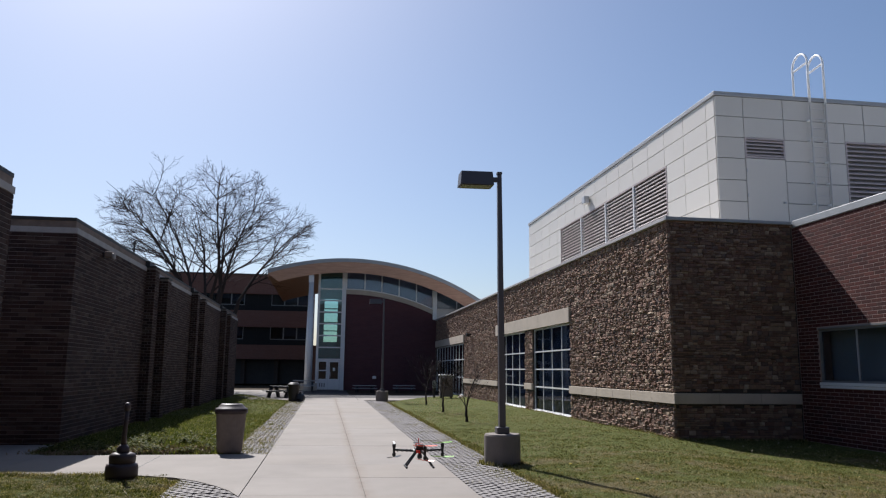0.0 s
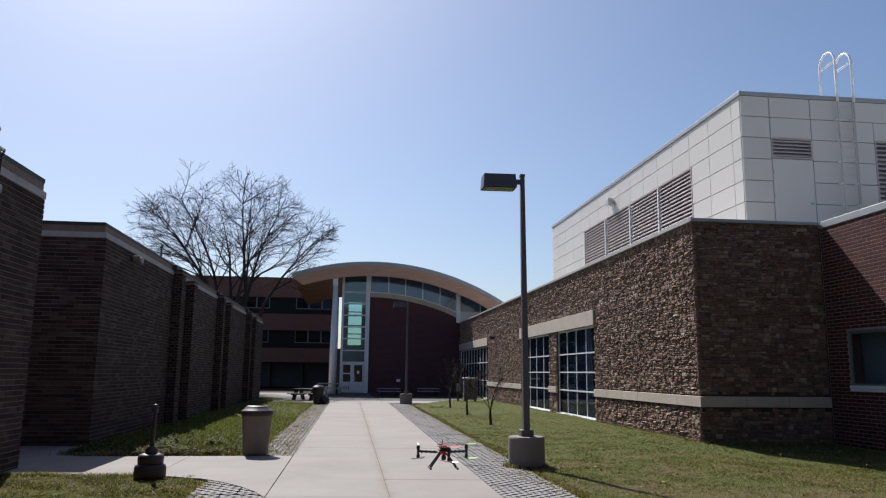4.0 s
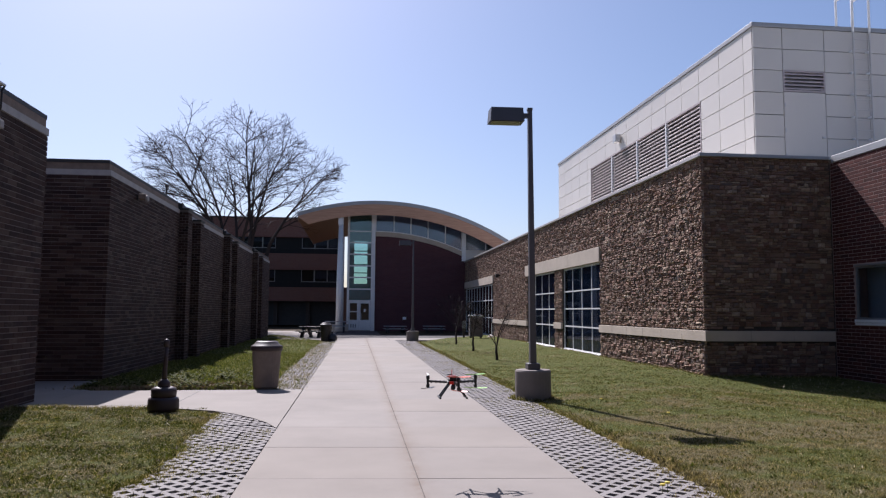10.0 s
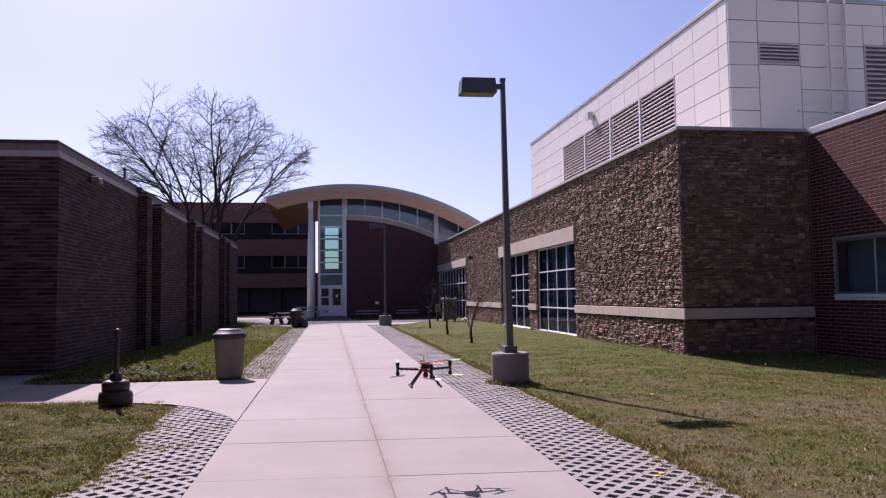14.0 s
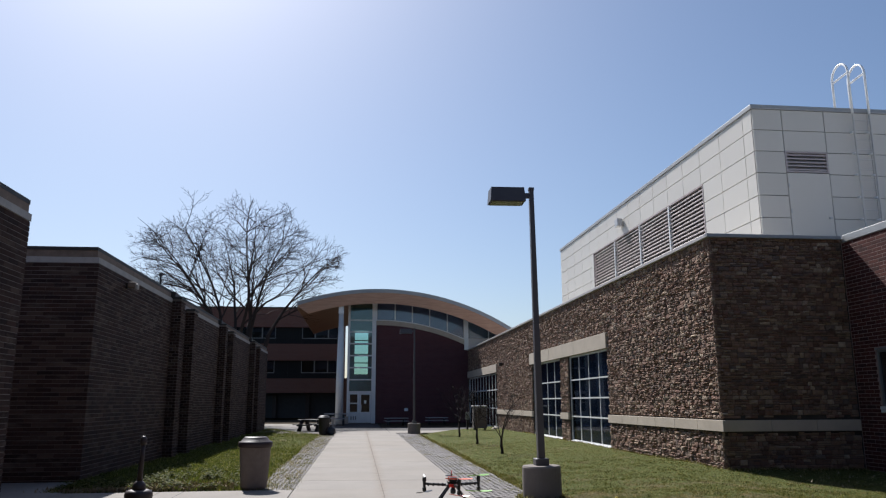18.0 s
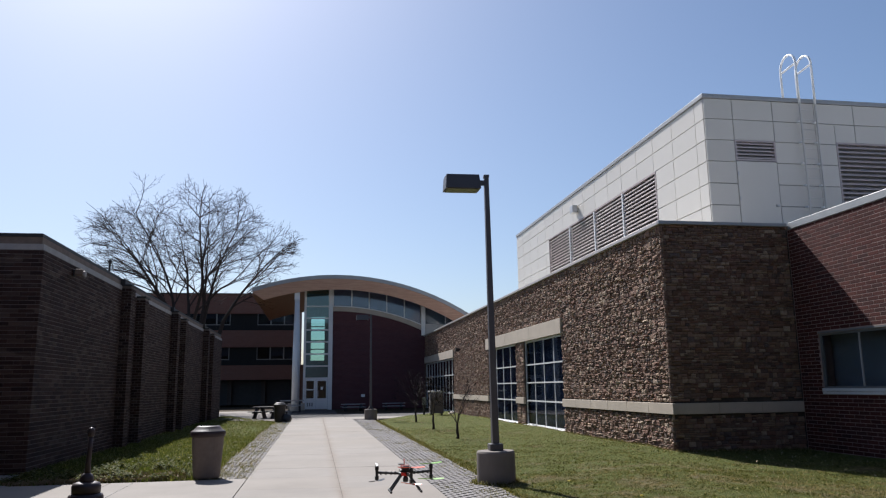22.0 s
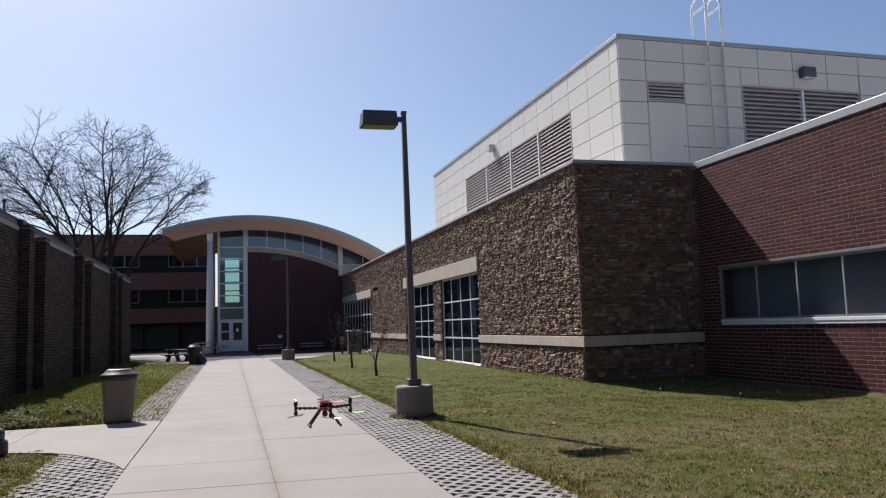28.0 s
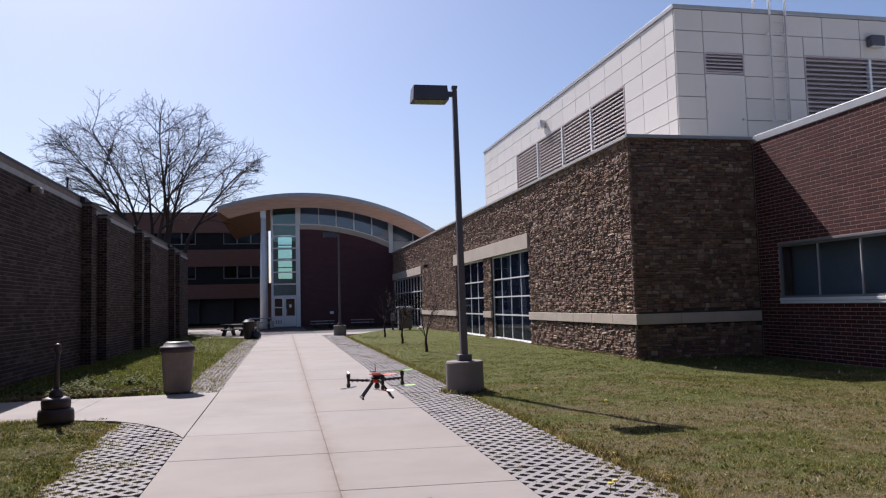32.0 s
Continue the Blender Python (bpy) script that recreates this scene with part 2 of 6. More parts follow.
def mat_glass(name, tint, gloss=1.0, front=0.05):
    """A pane: clear with a tint, and mirror-like at a slant."""
    n = Nodes(name)
    n.t.nodes.remove(n.bsdf)
    clear = n.t.nodes.new("ShaderNodeBsdfTransparent")
    clear.inputs[0].default_value = (*tint, 1)
    shine = n.t.nodes.new("ShaderNodeBsdfGlossy")
    shine.inputs["Roughness"].default_value = 0.02
    shine.inputs["Color"].default_value = (gloss, gloss, gloss, 1)
    wave = n.add("ShaderNodeBump", Strength=0.02, Distance=0.02)
    n.link(n.noise(1.4, 2), wave.inputs["Height"])
    n.link(wave.outputs[0], shine.inputs["Normal"])
    face = n.add("ShaderNodeLayerWeight", Blend=0.5).outputs["Facing"]
    fac = n.math("ADD", n.math("MULTIPLY", n.math("POWER", face, 5.0), 1 - front), front)
    m = n.t.nodes.new("ShaderNodeMixShader")
    n.link(fac, m.inputs[0])
    n.link(clear.outputs[0], m.inputs[1])
    n.link(shine.outputs[0], m.inputs[2])
    n.link(m.outputs[0], n.out.inputs["Surface"])
    return n.mat


def mat_bark(name, c):
    n = Nodes(name)
    g = n.noise(9, 6, 0.7, stretch=(3, 3, 0.6))
    col = n.ramp(g, [(0.3, tuple(v * 0.6 for v in c)), (0.7, c)])
    n.bump(g, 0.8, 0.02)
    return n.done(col, 0.9, 0, 0.15)


BRICK_L = mat_brick("brown_brick", [(0.024, 0.013, 0.012), (0.064, 0.032, 0.026), (0.03, 0.016, 0.015), (0.074, 0.042, 0.034), (0.027, 0.015, 0.015), (0.052, 0.026, 0.022), (0.11, 0.074, 0.06), (0.034, 0.018, 0.017)],
                    (0.16, 0.125, 0.1), 0.65, 2.6)
BRICK_R = mat_brick("red_brick", [(0.046, 0.011, 0.01), (0.078, 0.018, 0.015), (0.06, 0.015, 0.012), (0.1, 0.027, 0.021), (0.038, 0.012, 0.012), (0.085, 0.02, 0.016)], (0.17, 0.11, 0.095), 0.12)
BRICK_FAR = mat_brick_far("far_red_brick", [(0.09, 0.035, 0.041), (0.112, 0.044, 0.048)], (0.12, 0.075, 0.08))
BRICK_BACK = mat_brick_far("far_brown_brick", [(0.16, 0.072, 0.055), (0.2, 0.09, 0.068)], (0.24, 0.17, 0.14))
BRICK_DIM = mat_brick_far("grey_brown_brick", [(0.05, 0.04, 0.037), (0.065, 0.052, 0.047)], (0.09, 0.08, 0.075))
MORTAR_L = mat_plain("raked_mortar", (0.175, 0.145, 0.13), 0.95, vary=0.3, scale=2, bump=0.4)
MORTAR_R = mat_plain("pale_mortar", (0.3, 0.215, 0.19), 0.95, vary=0.25, scale=2, bump=0.4)
JOINT_SEAL = mat_plain("pale_sealant", (0.42, 0.34, 0.3), 0.8)
STONE = mat_stone("ledge_stone")
STONE_BED = mat_plain("stone_bedding", (0.06, 0.05, 0.043), 0.95, vary=0.3, bump=0.5)
LIMESTONE = mat_concrete("cast_stone", (0.49, 0.42, 0.345), (0.42, 0.35, 0.28), 1.5)
CONCRETE = mat_concrete("path_concrete", (0.236, 0.214, 0.193), (0.2, 0.155, 0.11), 0.7, joint_x=0.37)
# Darkened slab tone that deepens the hall's shadow on the forecourt.
SLAB_SHADE = mat_concrete("shaded_slab", (0.07, 0.066, 0.066), (0.05, 0.045, 0.042), 1.2, 0.9)
PLINTH = mat_concrete("plinth_concrete", (0.19, 0.165, 0.15), (0.2, 0.18, 0.15), 3)
PAVER = mat_concrete("paver_concrete", (0.215, 0.2, 0.195), (0.24, 0.22, 0.2), 2.5)
SOIL = mat_soil("dark_soil")
SOIL_FILL = mat_fill("mossy_soil")
LAWN = mat_lawn("thin_lawn")
BLADE = mat_blade("grass_blade", 1.08)
BLADE_LUSH = mat_blade("lush_grass_blade", 1.0, True)
WOOD = mat_wood("warm_wood", 1.0)
# Fascia wood at half tone: the shade under the roof is put into the colour.
WOOD_SHADE = mat_wood("shaded_soffit", 0.5)
WHITE = mat_panel("white_panel", (0.6, 0.565, 0.515))
GAP = mat_plain("panel_gap", (0.12, 0.115, 0.11), 0.8)
COPING = mat_plain("grey_coping", (0.33, 0.33, 0.33), 0.45, 0.3, vary=0.08)
MEMBRANE = mat_plain("white_roof_sheet", (0.62, 0.61, 0.58), 0.8, vary=0.1)
COPING_W = mat_plain("pale_coping", (0.42, 0.395, 0.385), 0.5, 0.1, vary=0.08)
DARK_CAP = mat_plain("dark_cap", (0.035, 0.032, 0.032), 0.6, 0.2)
TAN_FASCIA = mat_plain("tan_fascia", (0.2, 0.145, 0.112), 0.8, vary=0.3, scale=5)
PALE_FASCIA = mat_plain("pale_fascia", (0.38, 0.35, 0.33), 0.7, vary=0.2, scale=4)
LOUVRE = mat_plain("louvre_metal", (0.42, 0.36, 0.35), 0.5, 0.2, vary=0.1)
# Black for sheets that stand in for the darkness of deep openings.
VOID_SHADE = mat_plain("void_shade", (0.01, 0.01, 0.01), 0.9, bump=0)
# Near-black lining: the dimness of unlit rooms is put into the colour.
ROOM_SHADE = mat_plain("room_shade", (0.05, 0.05, 0.052), 0.9, bump=0)
SHADE_CLOTH = mat_plain("slate_shade", (0.13, 0.155, 0.21), 0.85, vary=0.3, scale=0.8)
SLATE = mat_plain("slate_backing", (0.32, 0.34, 0.41), 0.8, vary=0.2, scale=0.7)
# Bluish tone imitating light reflected in the rear building's panes.
BACK_REFLECTION = mat_plain("bluish_reflection", (0.16, 0.17, 0.2), 0.85, vary=0.2, scale=0.8)
PALE_GREEN = mat_plain("grey_green_backing", (0.45, 0.5, 0.48), 0.8, vary=0.2, scale=0.7)
# Grey-green blind, lightened to carry the reflection in the ribbon windows.
BLIND = mat_plain("reflection_toned_blind", (0.36, 0.46, 0.52), 0.8, vary=0.12, scale=1)
FRAME_W = mat_plain("white_frame", (0.72, 0.72, 0.72), 0.4, 0.1, vary=0.05)
FRAME_G = mat_plain("grey_frame", (0.2, 0.205, 0.21), 0.4, 0.4, vary=0.08)
ALU = mat_plain("painted_steel", (0.46, 0.46, 0.47), 0.4, 0.3, vary=0.06)
WHITE_STEEL = mat_plain("white_steel", (0.85, 0.85, 0.85), 0.35, 0.0, vary=0.03)
RAIL = mat_plain("pale_rail_paint", (0.56, 0.54, 0.51), 0.5, 0.0, vary=0.06)
POLE = mat_plain("bronze_pole", (0.095, 0.09, 0.1), 0.45, 0.4, vary=0.1)
HEAD = mat_plain("bronze_lamp", (0.08, 0.076, 0.085), 0.45, 0.4, vary=0.1)
LENS = mat_plain("amber_lens", (0.1, 0.085, 0.07), 0.2, 0.0, vary=0.1)
LENS_DIM = mat_plain("dusty_lens", (0.34, 0.31, 0.29), 0.6, 0.0, vary=0.1)
LENS_W = mat_plain("frosted_lens", (0.7, 0.7, 0.66), 0.25, 0.0, vary=0.05)
BIN = mat_plain("tan_bin", (0.16, 0.125, 0.105), 0.75, vary=0.15, scale=12, bump=0.5)
BIN_LID = mat_plain("brown_bin_lid", (0.03, 0.016, 0.018), 0.5, vary=0.12, spec=0.5)
BRONZE = mat_plain("brown_plastic", (0.034, 0.019, 0.02), 0.5, vary=0.15)
BAG = mat_plain("black_sack", (0.02, 0.02, 0.022), 0.28, vary=0.2, scale=20, bump=0.6)
DARK = mat_plain("dark_paint", (0.025, 0.022, 0.022), 0.5, 0.2)
TABLE = mat_plain("table_grey", (0.15, 0.135, 0.13), 0.6, vary=0.15)
TABLE_LEG = mat_plain("dark_table_frame", (0.03, 0.028, 0.03), 0.55, 0.2)
TABLE_PALE = mat_plain("weathered_table", (0.36, 0.35, 0.35), 0.6, vary=0.15)
BARK = mat_bark("tree_bark", (0.055, 0.042, 0.038))
TWIG = mat_bark("twig_bark", (0.036, 0.028, 0.03))
GLASS = mat_glass("window_glass", (0.68, 0.69, 0.71))
GLASS_TOWER = mat_glass("tower_glass", (0.5, 0.7, 0.71), front=0.07)
GLASS_DARK = mat_glass("tinted_glass", (0.3, 0.35, 0.4), front=0.1)
GLASS_WING = mat_glass("slate_glass", (0.55, 0.6, 0.68), gloss=0.4, front=0.02)
GLASS_BACK = mat_glass("dim_glass", (0.45, 0.48, 0.55), front=0.012)
GLASS_DOOR = mat_glass("door_glass", (0.08, 0.1, 0.11), front=0.06)
GLASS_HIGH = mat_glass("coated_glass", (0.7, 0.74, 0.8), front=0.06)
RED = mat_plain("red_plastic", (0.55, 0.05, 0.035), 0.4, vary=0.1)
CARBON = mat_plain("black_carbon", (0.015, 0.015, 0.016), 0.35, 0.1, vary=0.2)
ORANGE = mat_plain("orange_red_plastic", (0.75, 0.09, 0.04), 0.4, vary=0.05)
LIME = mat_plain("lime_plastic", (0.45, 0.75, 0.25), 0.4, vary=0.05)
PAPER = mat_plain("white_paper", (0.8, 0.8, 0.78), 0.8, vary=0.03, bump=0)
LEAF_DRY = mat_plain("dry_leaf", (0.26, 0.19, 0.11), 0.8, vary=0.4, scale=9)
LEAF_PALE = mat_plain("bleached_leaf", (0.38, 0.32, 0.22), 0.8, vary=0.3, scale=9)
WEED = mat_plain("weed_leaf", (0.1, 0.13, 0.04), 0.7, vary=0.4, scale=9)
CLOVER = mat_blade("broad_leaf", 0.66, True)
CLOVER_SUN = mat_blade("sunny_broad_leaf", 0.8)
YELLOW = mat_plain("yellow_flower", (0.55, 0.43, 0.05), 0.7, vary=0.1)
LED = mat_plain("red_lamp_cover", (0.7, 0.03, 0.02), 0.3, vary=0.05)


# ---- mesh helpers ----
class Shape:
    """Collects vertices and faces of one mesh."""

    def __init__(self):
        self.v, self.f = [], []

    def add(self, verts, faces):
        k = len(self.v)
        self.v += [tuple(p) for p in verts]
        self.f += [tuple(i + k for i in face) for face in faces]
        return self

    def box(self, x0, x1, y0, y1, z0, z1, bevel=0.0):
        if bevel <= 0:
            return self.add([(x0, y0, z0), (x1, y0, z0), (x1, y1, z0), (x0, y1, z0), (x0, y0, z1), (x1, y0, z1), (x1, y1, z1), (x0, y1, z1)],
                            [(0, 3, 2, 1), (4, 5, 6, 7), (0, 1, 5, 4), (1, 2, 6, 5), (2, 3, 7, 6), (3, 0, 4, 7)])
        bm = bmesh.new()
        bmesh.ops.create_cube(bm, size=1, matrix=Matrix.Translation(((x0 + x1) / 2, (y0 + y1) / 2, (z0 + z1) / 2)) @ Matrix.Diagonal((x1 - x0, y1 - y0, z1 - z0, 1)))
        bmesh.ops.bevel(bm, geom=bm.edges[:], offset=min(bevel, 0.45 * min(x1 - x0, y1 - y0, z1 - z0)), segments=2, affect="EDGES", profile=0.5)
        bm.verts.index_update()
        self.add([v.co[:] for v in bm.verts], [[v.index for v in f.verts] for f in bm.faces])
        bm.free()
        return self

    def turned(self, profile, cx=0.0, cy=0.0, n=20, capped=True):
        """A lathe shape from (radius, height) pairs, bottom to top."""
        vs = [(cx + r * math.cos(2 * math.pi * i / n), cy + r * math.sin(2 * math.pi * i / n), z) for r, z in profile for i in range(n)]
        fs = [(j * n + i, j * n + (i + 1) % n, (j + 1) * n + (i + 1) % n, (j + 1) * n + i) for j in range(len(profile) - 1) for i in range(n)]
        if capped:
            fs += [tuple(range(n - 1, -1, -1)), tuple((len(profile) - 1) * n + i for i in range(n))]
        return self.add(vs, fs)

    def tube(self, pts, radii, n=6, capped=True):
        """A tube along points, with a radius at each."""
        pts = [Vector(p) for p in pts]
        if not hasattr(radii, "__len__"):
            radii = [radii] * len(pts)
        vs, fs = [], []
        side = None
        for i, p in enumerate(pts):
            d = (pts[min(i + 1, len(pts) - 1)] - pts[max(i - 1, 0)]).normalized()
            if side is None:
                side = d.orthogonal().normalized()
            else:
                side = (side - d * side.dot(d)).normalized()
            up = d.cross(side)
            vs += [p + radii[i] * (side * math.cos(2 * math.pi * k / n) + up * math.sin(2 * math.pi * k / n)) for k in range(n)]
        for i in range(len(pts) - 1):
            fs += [(i * n + k, i * n + (k + 1) % n, (i + 1) * n + (k + 1) % n, (i + 1) * n + k) for k in range(n)]
        if capped:
            fs += [tuple(range(n - 1, -1, -1)), tuple((len(pts) - 1) * n + k for k in range(n))]
        return self.add(vs, fs)

    def mesh(self, name, mat, smooth=False):
        me = bpy.data.meshes.new(name)
        me.from_pydata(self.v, [], self.f)
        me.materials.append(mat)
        if smooth:
            me.polygons.foreach_set("use_smooth", [True] * len(me.polygons))
        me.update()
        return me


def thing(name, label, category, at=(0, 0, 0), group="", kind=""):
    ob = new(name)
    ob.location = at
    ob.empty_display_size = 0.2
    return tagged(ob, label, category, group, kind)


def part(name, shape, mat, parent=None, label="", smooth=False, local=False):
    """One mesh under a thing or a part; its coordinates are the world's, or the thing's own."""
    me = shape.mesh(name, mat, smooth) if isinstance(shape, Shape) else shape
    ob = new(name, me)
    if parent is not None:
        ob.parent = parent
        if not local:
            base = parent.parent if parent.parent is not None and parent.type == "MESH" else parent
            ob.matrix_parent_inverse = Matrix.Translation(-base.location) if parent.type == "EMPTY" else Matrix.Identity(4)
    return tagged(ob, label)


def solid(name, mat, x0, x1, y0, y1, z0, z1, parent=None, label="", bevel=0.0):
    return part(name, Shape().box(x0, x1, y0, y1, z0, z1, bevel), mat, parent, label)


def setting(name, shape, mat, label, category, smooth=False):
    return tagged(part(name, shape, mat, smooth=smooth), label, category, kind="structure")


def solid_with_holes(shape, axis, at0, at1, u0, u1, z0, z1, holes):
    """A slab across axis 'x' or 'y' from at0 to at1, with rectangular holes (u0, u1, z0, z1)."""
    us = sorted({u0, u1, *[min(max(h[i], u0), u1) for h in holes for i in (0, 1)]})
    zs = sorted({z0, z1, *[min(max(h[i], z0), z1) for h in holes for i in (2, 3)]})
    nu, nz = len(us) - 1, len(zs) - 1

    def full(i, j):
        if not (0 <= i < nu and 0 <= j < nz):
            return False
        u, z = (us[i] + us[i + 1]) / 2, (zs[j] + zs[j + 1]) / 2
        return not any(h[0] < u < h[1] and h[2] < z < h[3] for h in holes)

    vs = [((o, u, z) if axis == "x" else (u, o, z)) for o in (at0, at1) for z in zs for u in us]
    off = (nu + 1) * (nz + 1)
    fs = []
    for j in range(nz):
        for i in range(nu):
            if not full(i, j):
                continue
            k = j * (nu + 1) + i
            c = (k, k + 1, k + nu + 2, k + nu + 1)
            fs += [c, tuple(v + off for v in c[::-1])]
            for p, q, near_ in ((c[0], c[1], (i, j - 1)), (c[1], c[2], (i + 1, j)), (c[2], c[3], (i, j + 1)), (c[3], c[0], (i - 1, j))):
                if not full(*near_):
                    fs.append((q, p, p + off, q + off))
    used = sorted({v for f in fs for v in f})
    new_i = {v: i for i, v in enumerate(used)}
    if axis == "x":
        fs = [f[::-1] for f in fs]
    return shape.add([vs[v] for v in used], [tuple(new_i[v] for v in f) for f in fs])


def laid(axis, at, way, u, w, z, h, depth, jitter=0.0, chamfer=0.004):
    """Vertices and faces of one brick or stone whose face stands out of a wall: across axis at 'at', facing way (+1 or -1)."""
    o = at + way * depth
    c = chamfer
    pts = [(at, u, z), (at, u + w, z), (at, u + w, z + h), (at, u, z + h), (o, u + c, z + c), (o, u + w - c, z + c), (o, u + w - c, z + h - c), (o, u + c, z + h - c)]
    if jitter:
        r = random.uniform
        pts = pts[:4] + [(p[0] + way * r(-jitter, jitter), p[1] + r(-jitter, jitter), p[2] + r(-jitter, jitter)) for p in pts[4:]]
    if axis == "y":
        pts = [(p[1], p[0], p[2]) for p in pts]
    fs = [(4, 5, 6, 7), (0, 1, 5, 4), (1, 2, 6, 5), (2, 3, 7, 6), (3, 0, 4, 7)]
    if (way > 0) != (axis == "x"):
        fs = [f[::-1] for f in fs]
    return pts, fs


def split_face(axis, at, way, u, w, z, h, depth):
    """Vertices and faces of one rough ledge stone: uneven outline, chipped face broken at a ridge."""
    r = random.uniform
    ju, jz = min(0.015, w * 0.13), min(0.009, h * 0.13)
    pts = [(at, u, z), (at, u + w, z), (at, u + w, z + h), (at, u, z + h)]
    for pu, pz, su, sz in ((u, z, 1, 1), (u + w, z, -1, 1), (u + w, z + h, -1, -1), (u, z + h, 1, -1)):
        pts.append((at + way * depth * r(0.45, 1.0), pu + su * r(0.0, ju), pz + sz * r(0.0, jz)))
    k = r(0.3, 0.7)
    pts.append((at + way * (depth + r(-0.004, 0.016)), u + w * k, z + h * r(0.3, 0.75)))
    if axis == "y":
        pts = [(p[1], p[0], p[2]) for p in pts]
    fs = [(4, 5, 8), (5, 6, 8), (6, 7, 8), (7, 4, 8), (0, 1, 5, 4), (1, 2, 6, 5), (2, 3, 7, 6), (3, 0, 4, 7)]
    if (way > 0) != (axis == "x"):
        fs = [f[::-1] for f in fs]
    return pts, fs


def cut_out(u, w, z, h, holes):
    return any(u < b and u + w > a and z < d and z + h > c for a, b, c, d in holes)


PIECES = []     # single bricks and stones, made at the end of the file


def brickwork(parent, mat, axis, at, way, u0, u1, z0, z1, holes=(), near=None, proud=0.008, head=0.01):
    """Courses of bricks proud of a mortar wall. near: (u0, u1, z0, z1) in which each brick is an object of its own."""
    s = Shape()
    rows = int((z1 - z0) / 0.081)
    left = 300
    for j in range(rows):
        z = z0 + j * (z1 - z0) / rows
        h = (z1 - z0) / rows - 0.011
        u = u0 - (0.1525 if j % 2 else 0)
        while u < u1 - 0.02:
            a, b = max(u, u0), min(u + 0.295, u1)
            u += 0.295 + head
            if b - a < 0.03 or cut_out(a, b - a, z, h, holes):
                for ha, hb, hc, hd in holes:
                    if z < hd and z + h > hc and b - a >= 0.03:
                        if a < ha - 0.04 < b:
                            s.add(*laid(axis, at, way, a, ha - 0.01 - a, z, h, proud))
                        if a < hb + 0.04 < b:
                            s.add(*laid(axis, at, way, hb + 0.01, b - hb - 0.01, z, h, proud))
                continue
            d = proud * random.uniform(0.8, 1.2)
            if near and left and b - a > 0.29 and near[0] < a and b < near[1] and near[2] < z < near[3]:
                PIECES.append((parent, "brick", mat, axis, at, way, a, z, h, d))
                left -= 1
            else:
                s.add(*laid(axis, at, way, a, b - a, z, h, d))
    ob = part("brickwork", s, mat, parent)
    return tagged(ob, kind="stuff")


def stonework(parent, mat, axis, at, way, u0, u1, z0, z1, holes=(), near=None):
    """Rough ledge stones in broken courses."""
    s = Shape()
    r = random.uniform
    left = 300
    z = z0
    while z < z1 - 0.03:
        tall = min(r(0.062, 0.13), z1 - z)
        if z1 - z - tall < 0.06:
            tall = z1 - z
        u = u0
        while u < u1 - 0.01:
            w = min(random.choice((r(0.08, 0.17), r(0.1, 0.24), r(0.16, 0.36))), u1 - u)
            if u1 - u - w < 0.08:
                w = u1 - u
            cuts = random.choice([[1.0], [r(0.4, 0.6), 1.0], [r(0.3, 0.45), 1.0], [r(0.55, 0.7), 1.0], [1.0]])
            low = 0.0
            for c in cuts:
                za, zb = z + low * tall, z + c * tall
                low = c
                split = [u, u + w]
                if w > 0.2 and random.random() < 0.55:
                    split = [u, u + w * r(0.35, 0.65), u + w]
                for a, b in zip(split, split[1:]):
                    if cut_out(a, b - a, za, zb - za, holes):
                        ok = []
                        for ha, hb, hc, hd in holes:
                            if za < hd and zb > hc:
                                if a < ha - 0.05:
                                    ok.append((a, min(b, ha)))
                                elif b > hb + 0.05:
                                    ok.append((max(a, hb), b))
                    else:
                        ok = [(a, b)]
                    for p, q in ok:
                        if cut_out(p + 1e-3, q - p - 2e-3, za, zb - za, holes):
                            continue
                        d = r(0.014, 0.058)
                        g = 0.003
                        if near and left and near[0] < p and q < near[1] and near[2] < za < near[3]:
                            PIECES.append((parent, "stone", mat, axis, at, way, p + g, za + g, zb - za - 2 * g, (d, q - p - 2 * g)))
                            left -= 1
                        else:
                            s.add(*split_face(axis, at, way, p + g, q - p - 2 * g, za + g, zb - za - 2 * g, d))
            u += w
        z += tall
    ob = part("stonework", s, mat, parent)
    return tagged(ob, kind="stuff")


def glazing(name, label, axis, at, u0, u1, z0, z1, us, zs, frame_mat, glass, way, parent, bar=0.05, depth=0.08, thick_rows=(), bar_mat=None):
    """A window with its frame, bars and panes. us, zs: the inner bars."""
    def bx(s, a, b, c, d, o0, o1):
        lo, hi = sorted((at + way * o0, at + way * o1))
        return s.box(lo, hi, a, b, c, d) if axis == "x" else s.box(a, b, lo, hi, c, d)

    s = Shape()
    for a, b, c, d in ((u0, u1, z0, z0 + bar), (u0, u1, z1 - bar, z1), (u0, u0 + bar, z0 + bar, z1 - bar), (u1 - bar, u1, z0 + bar, z1 - bar)):
        bx(s, a, b, c, d, 0, depth)
    win = part(name, s, frame_mat, parent, label)
    for z in zs:
        t = bar * (0.72 if z in thick_rows else 0.55)
        part("transom", bx(Shape(), u0 + bar, u1 - bar, z - t / 2, z + t / 2, 0.012, depth + (0.012 if z in thick_rows else -0.006)), frame_mat, win)
    for u in us:
        part("mullion", bx(Shape(), u - bar * 0.3, u + bar * 0.3, z0 + bar, z1 - bar, 0.016, depth - 0.01), bar_mat or frame_mat, win)
    ue = [u0 + bar] + list(us) + [u1 - bar]
    ze = [z0 + bar] + list(zs) + [z1 - bar]
    for a, b in zip(ue, ue[1:]):
        for c, d in zip(ze, ze[1:]):
            p = part("pane", bx(Shape(), a, b, c, d, 0.03, 0.036), glass, win)
            p.visible_shadow = False
    return win


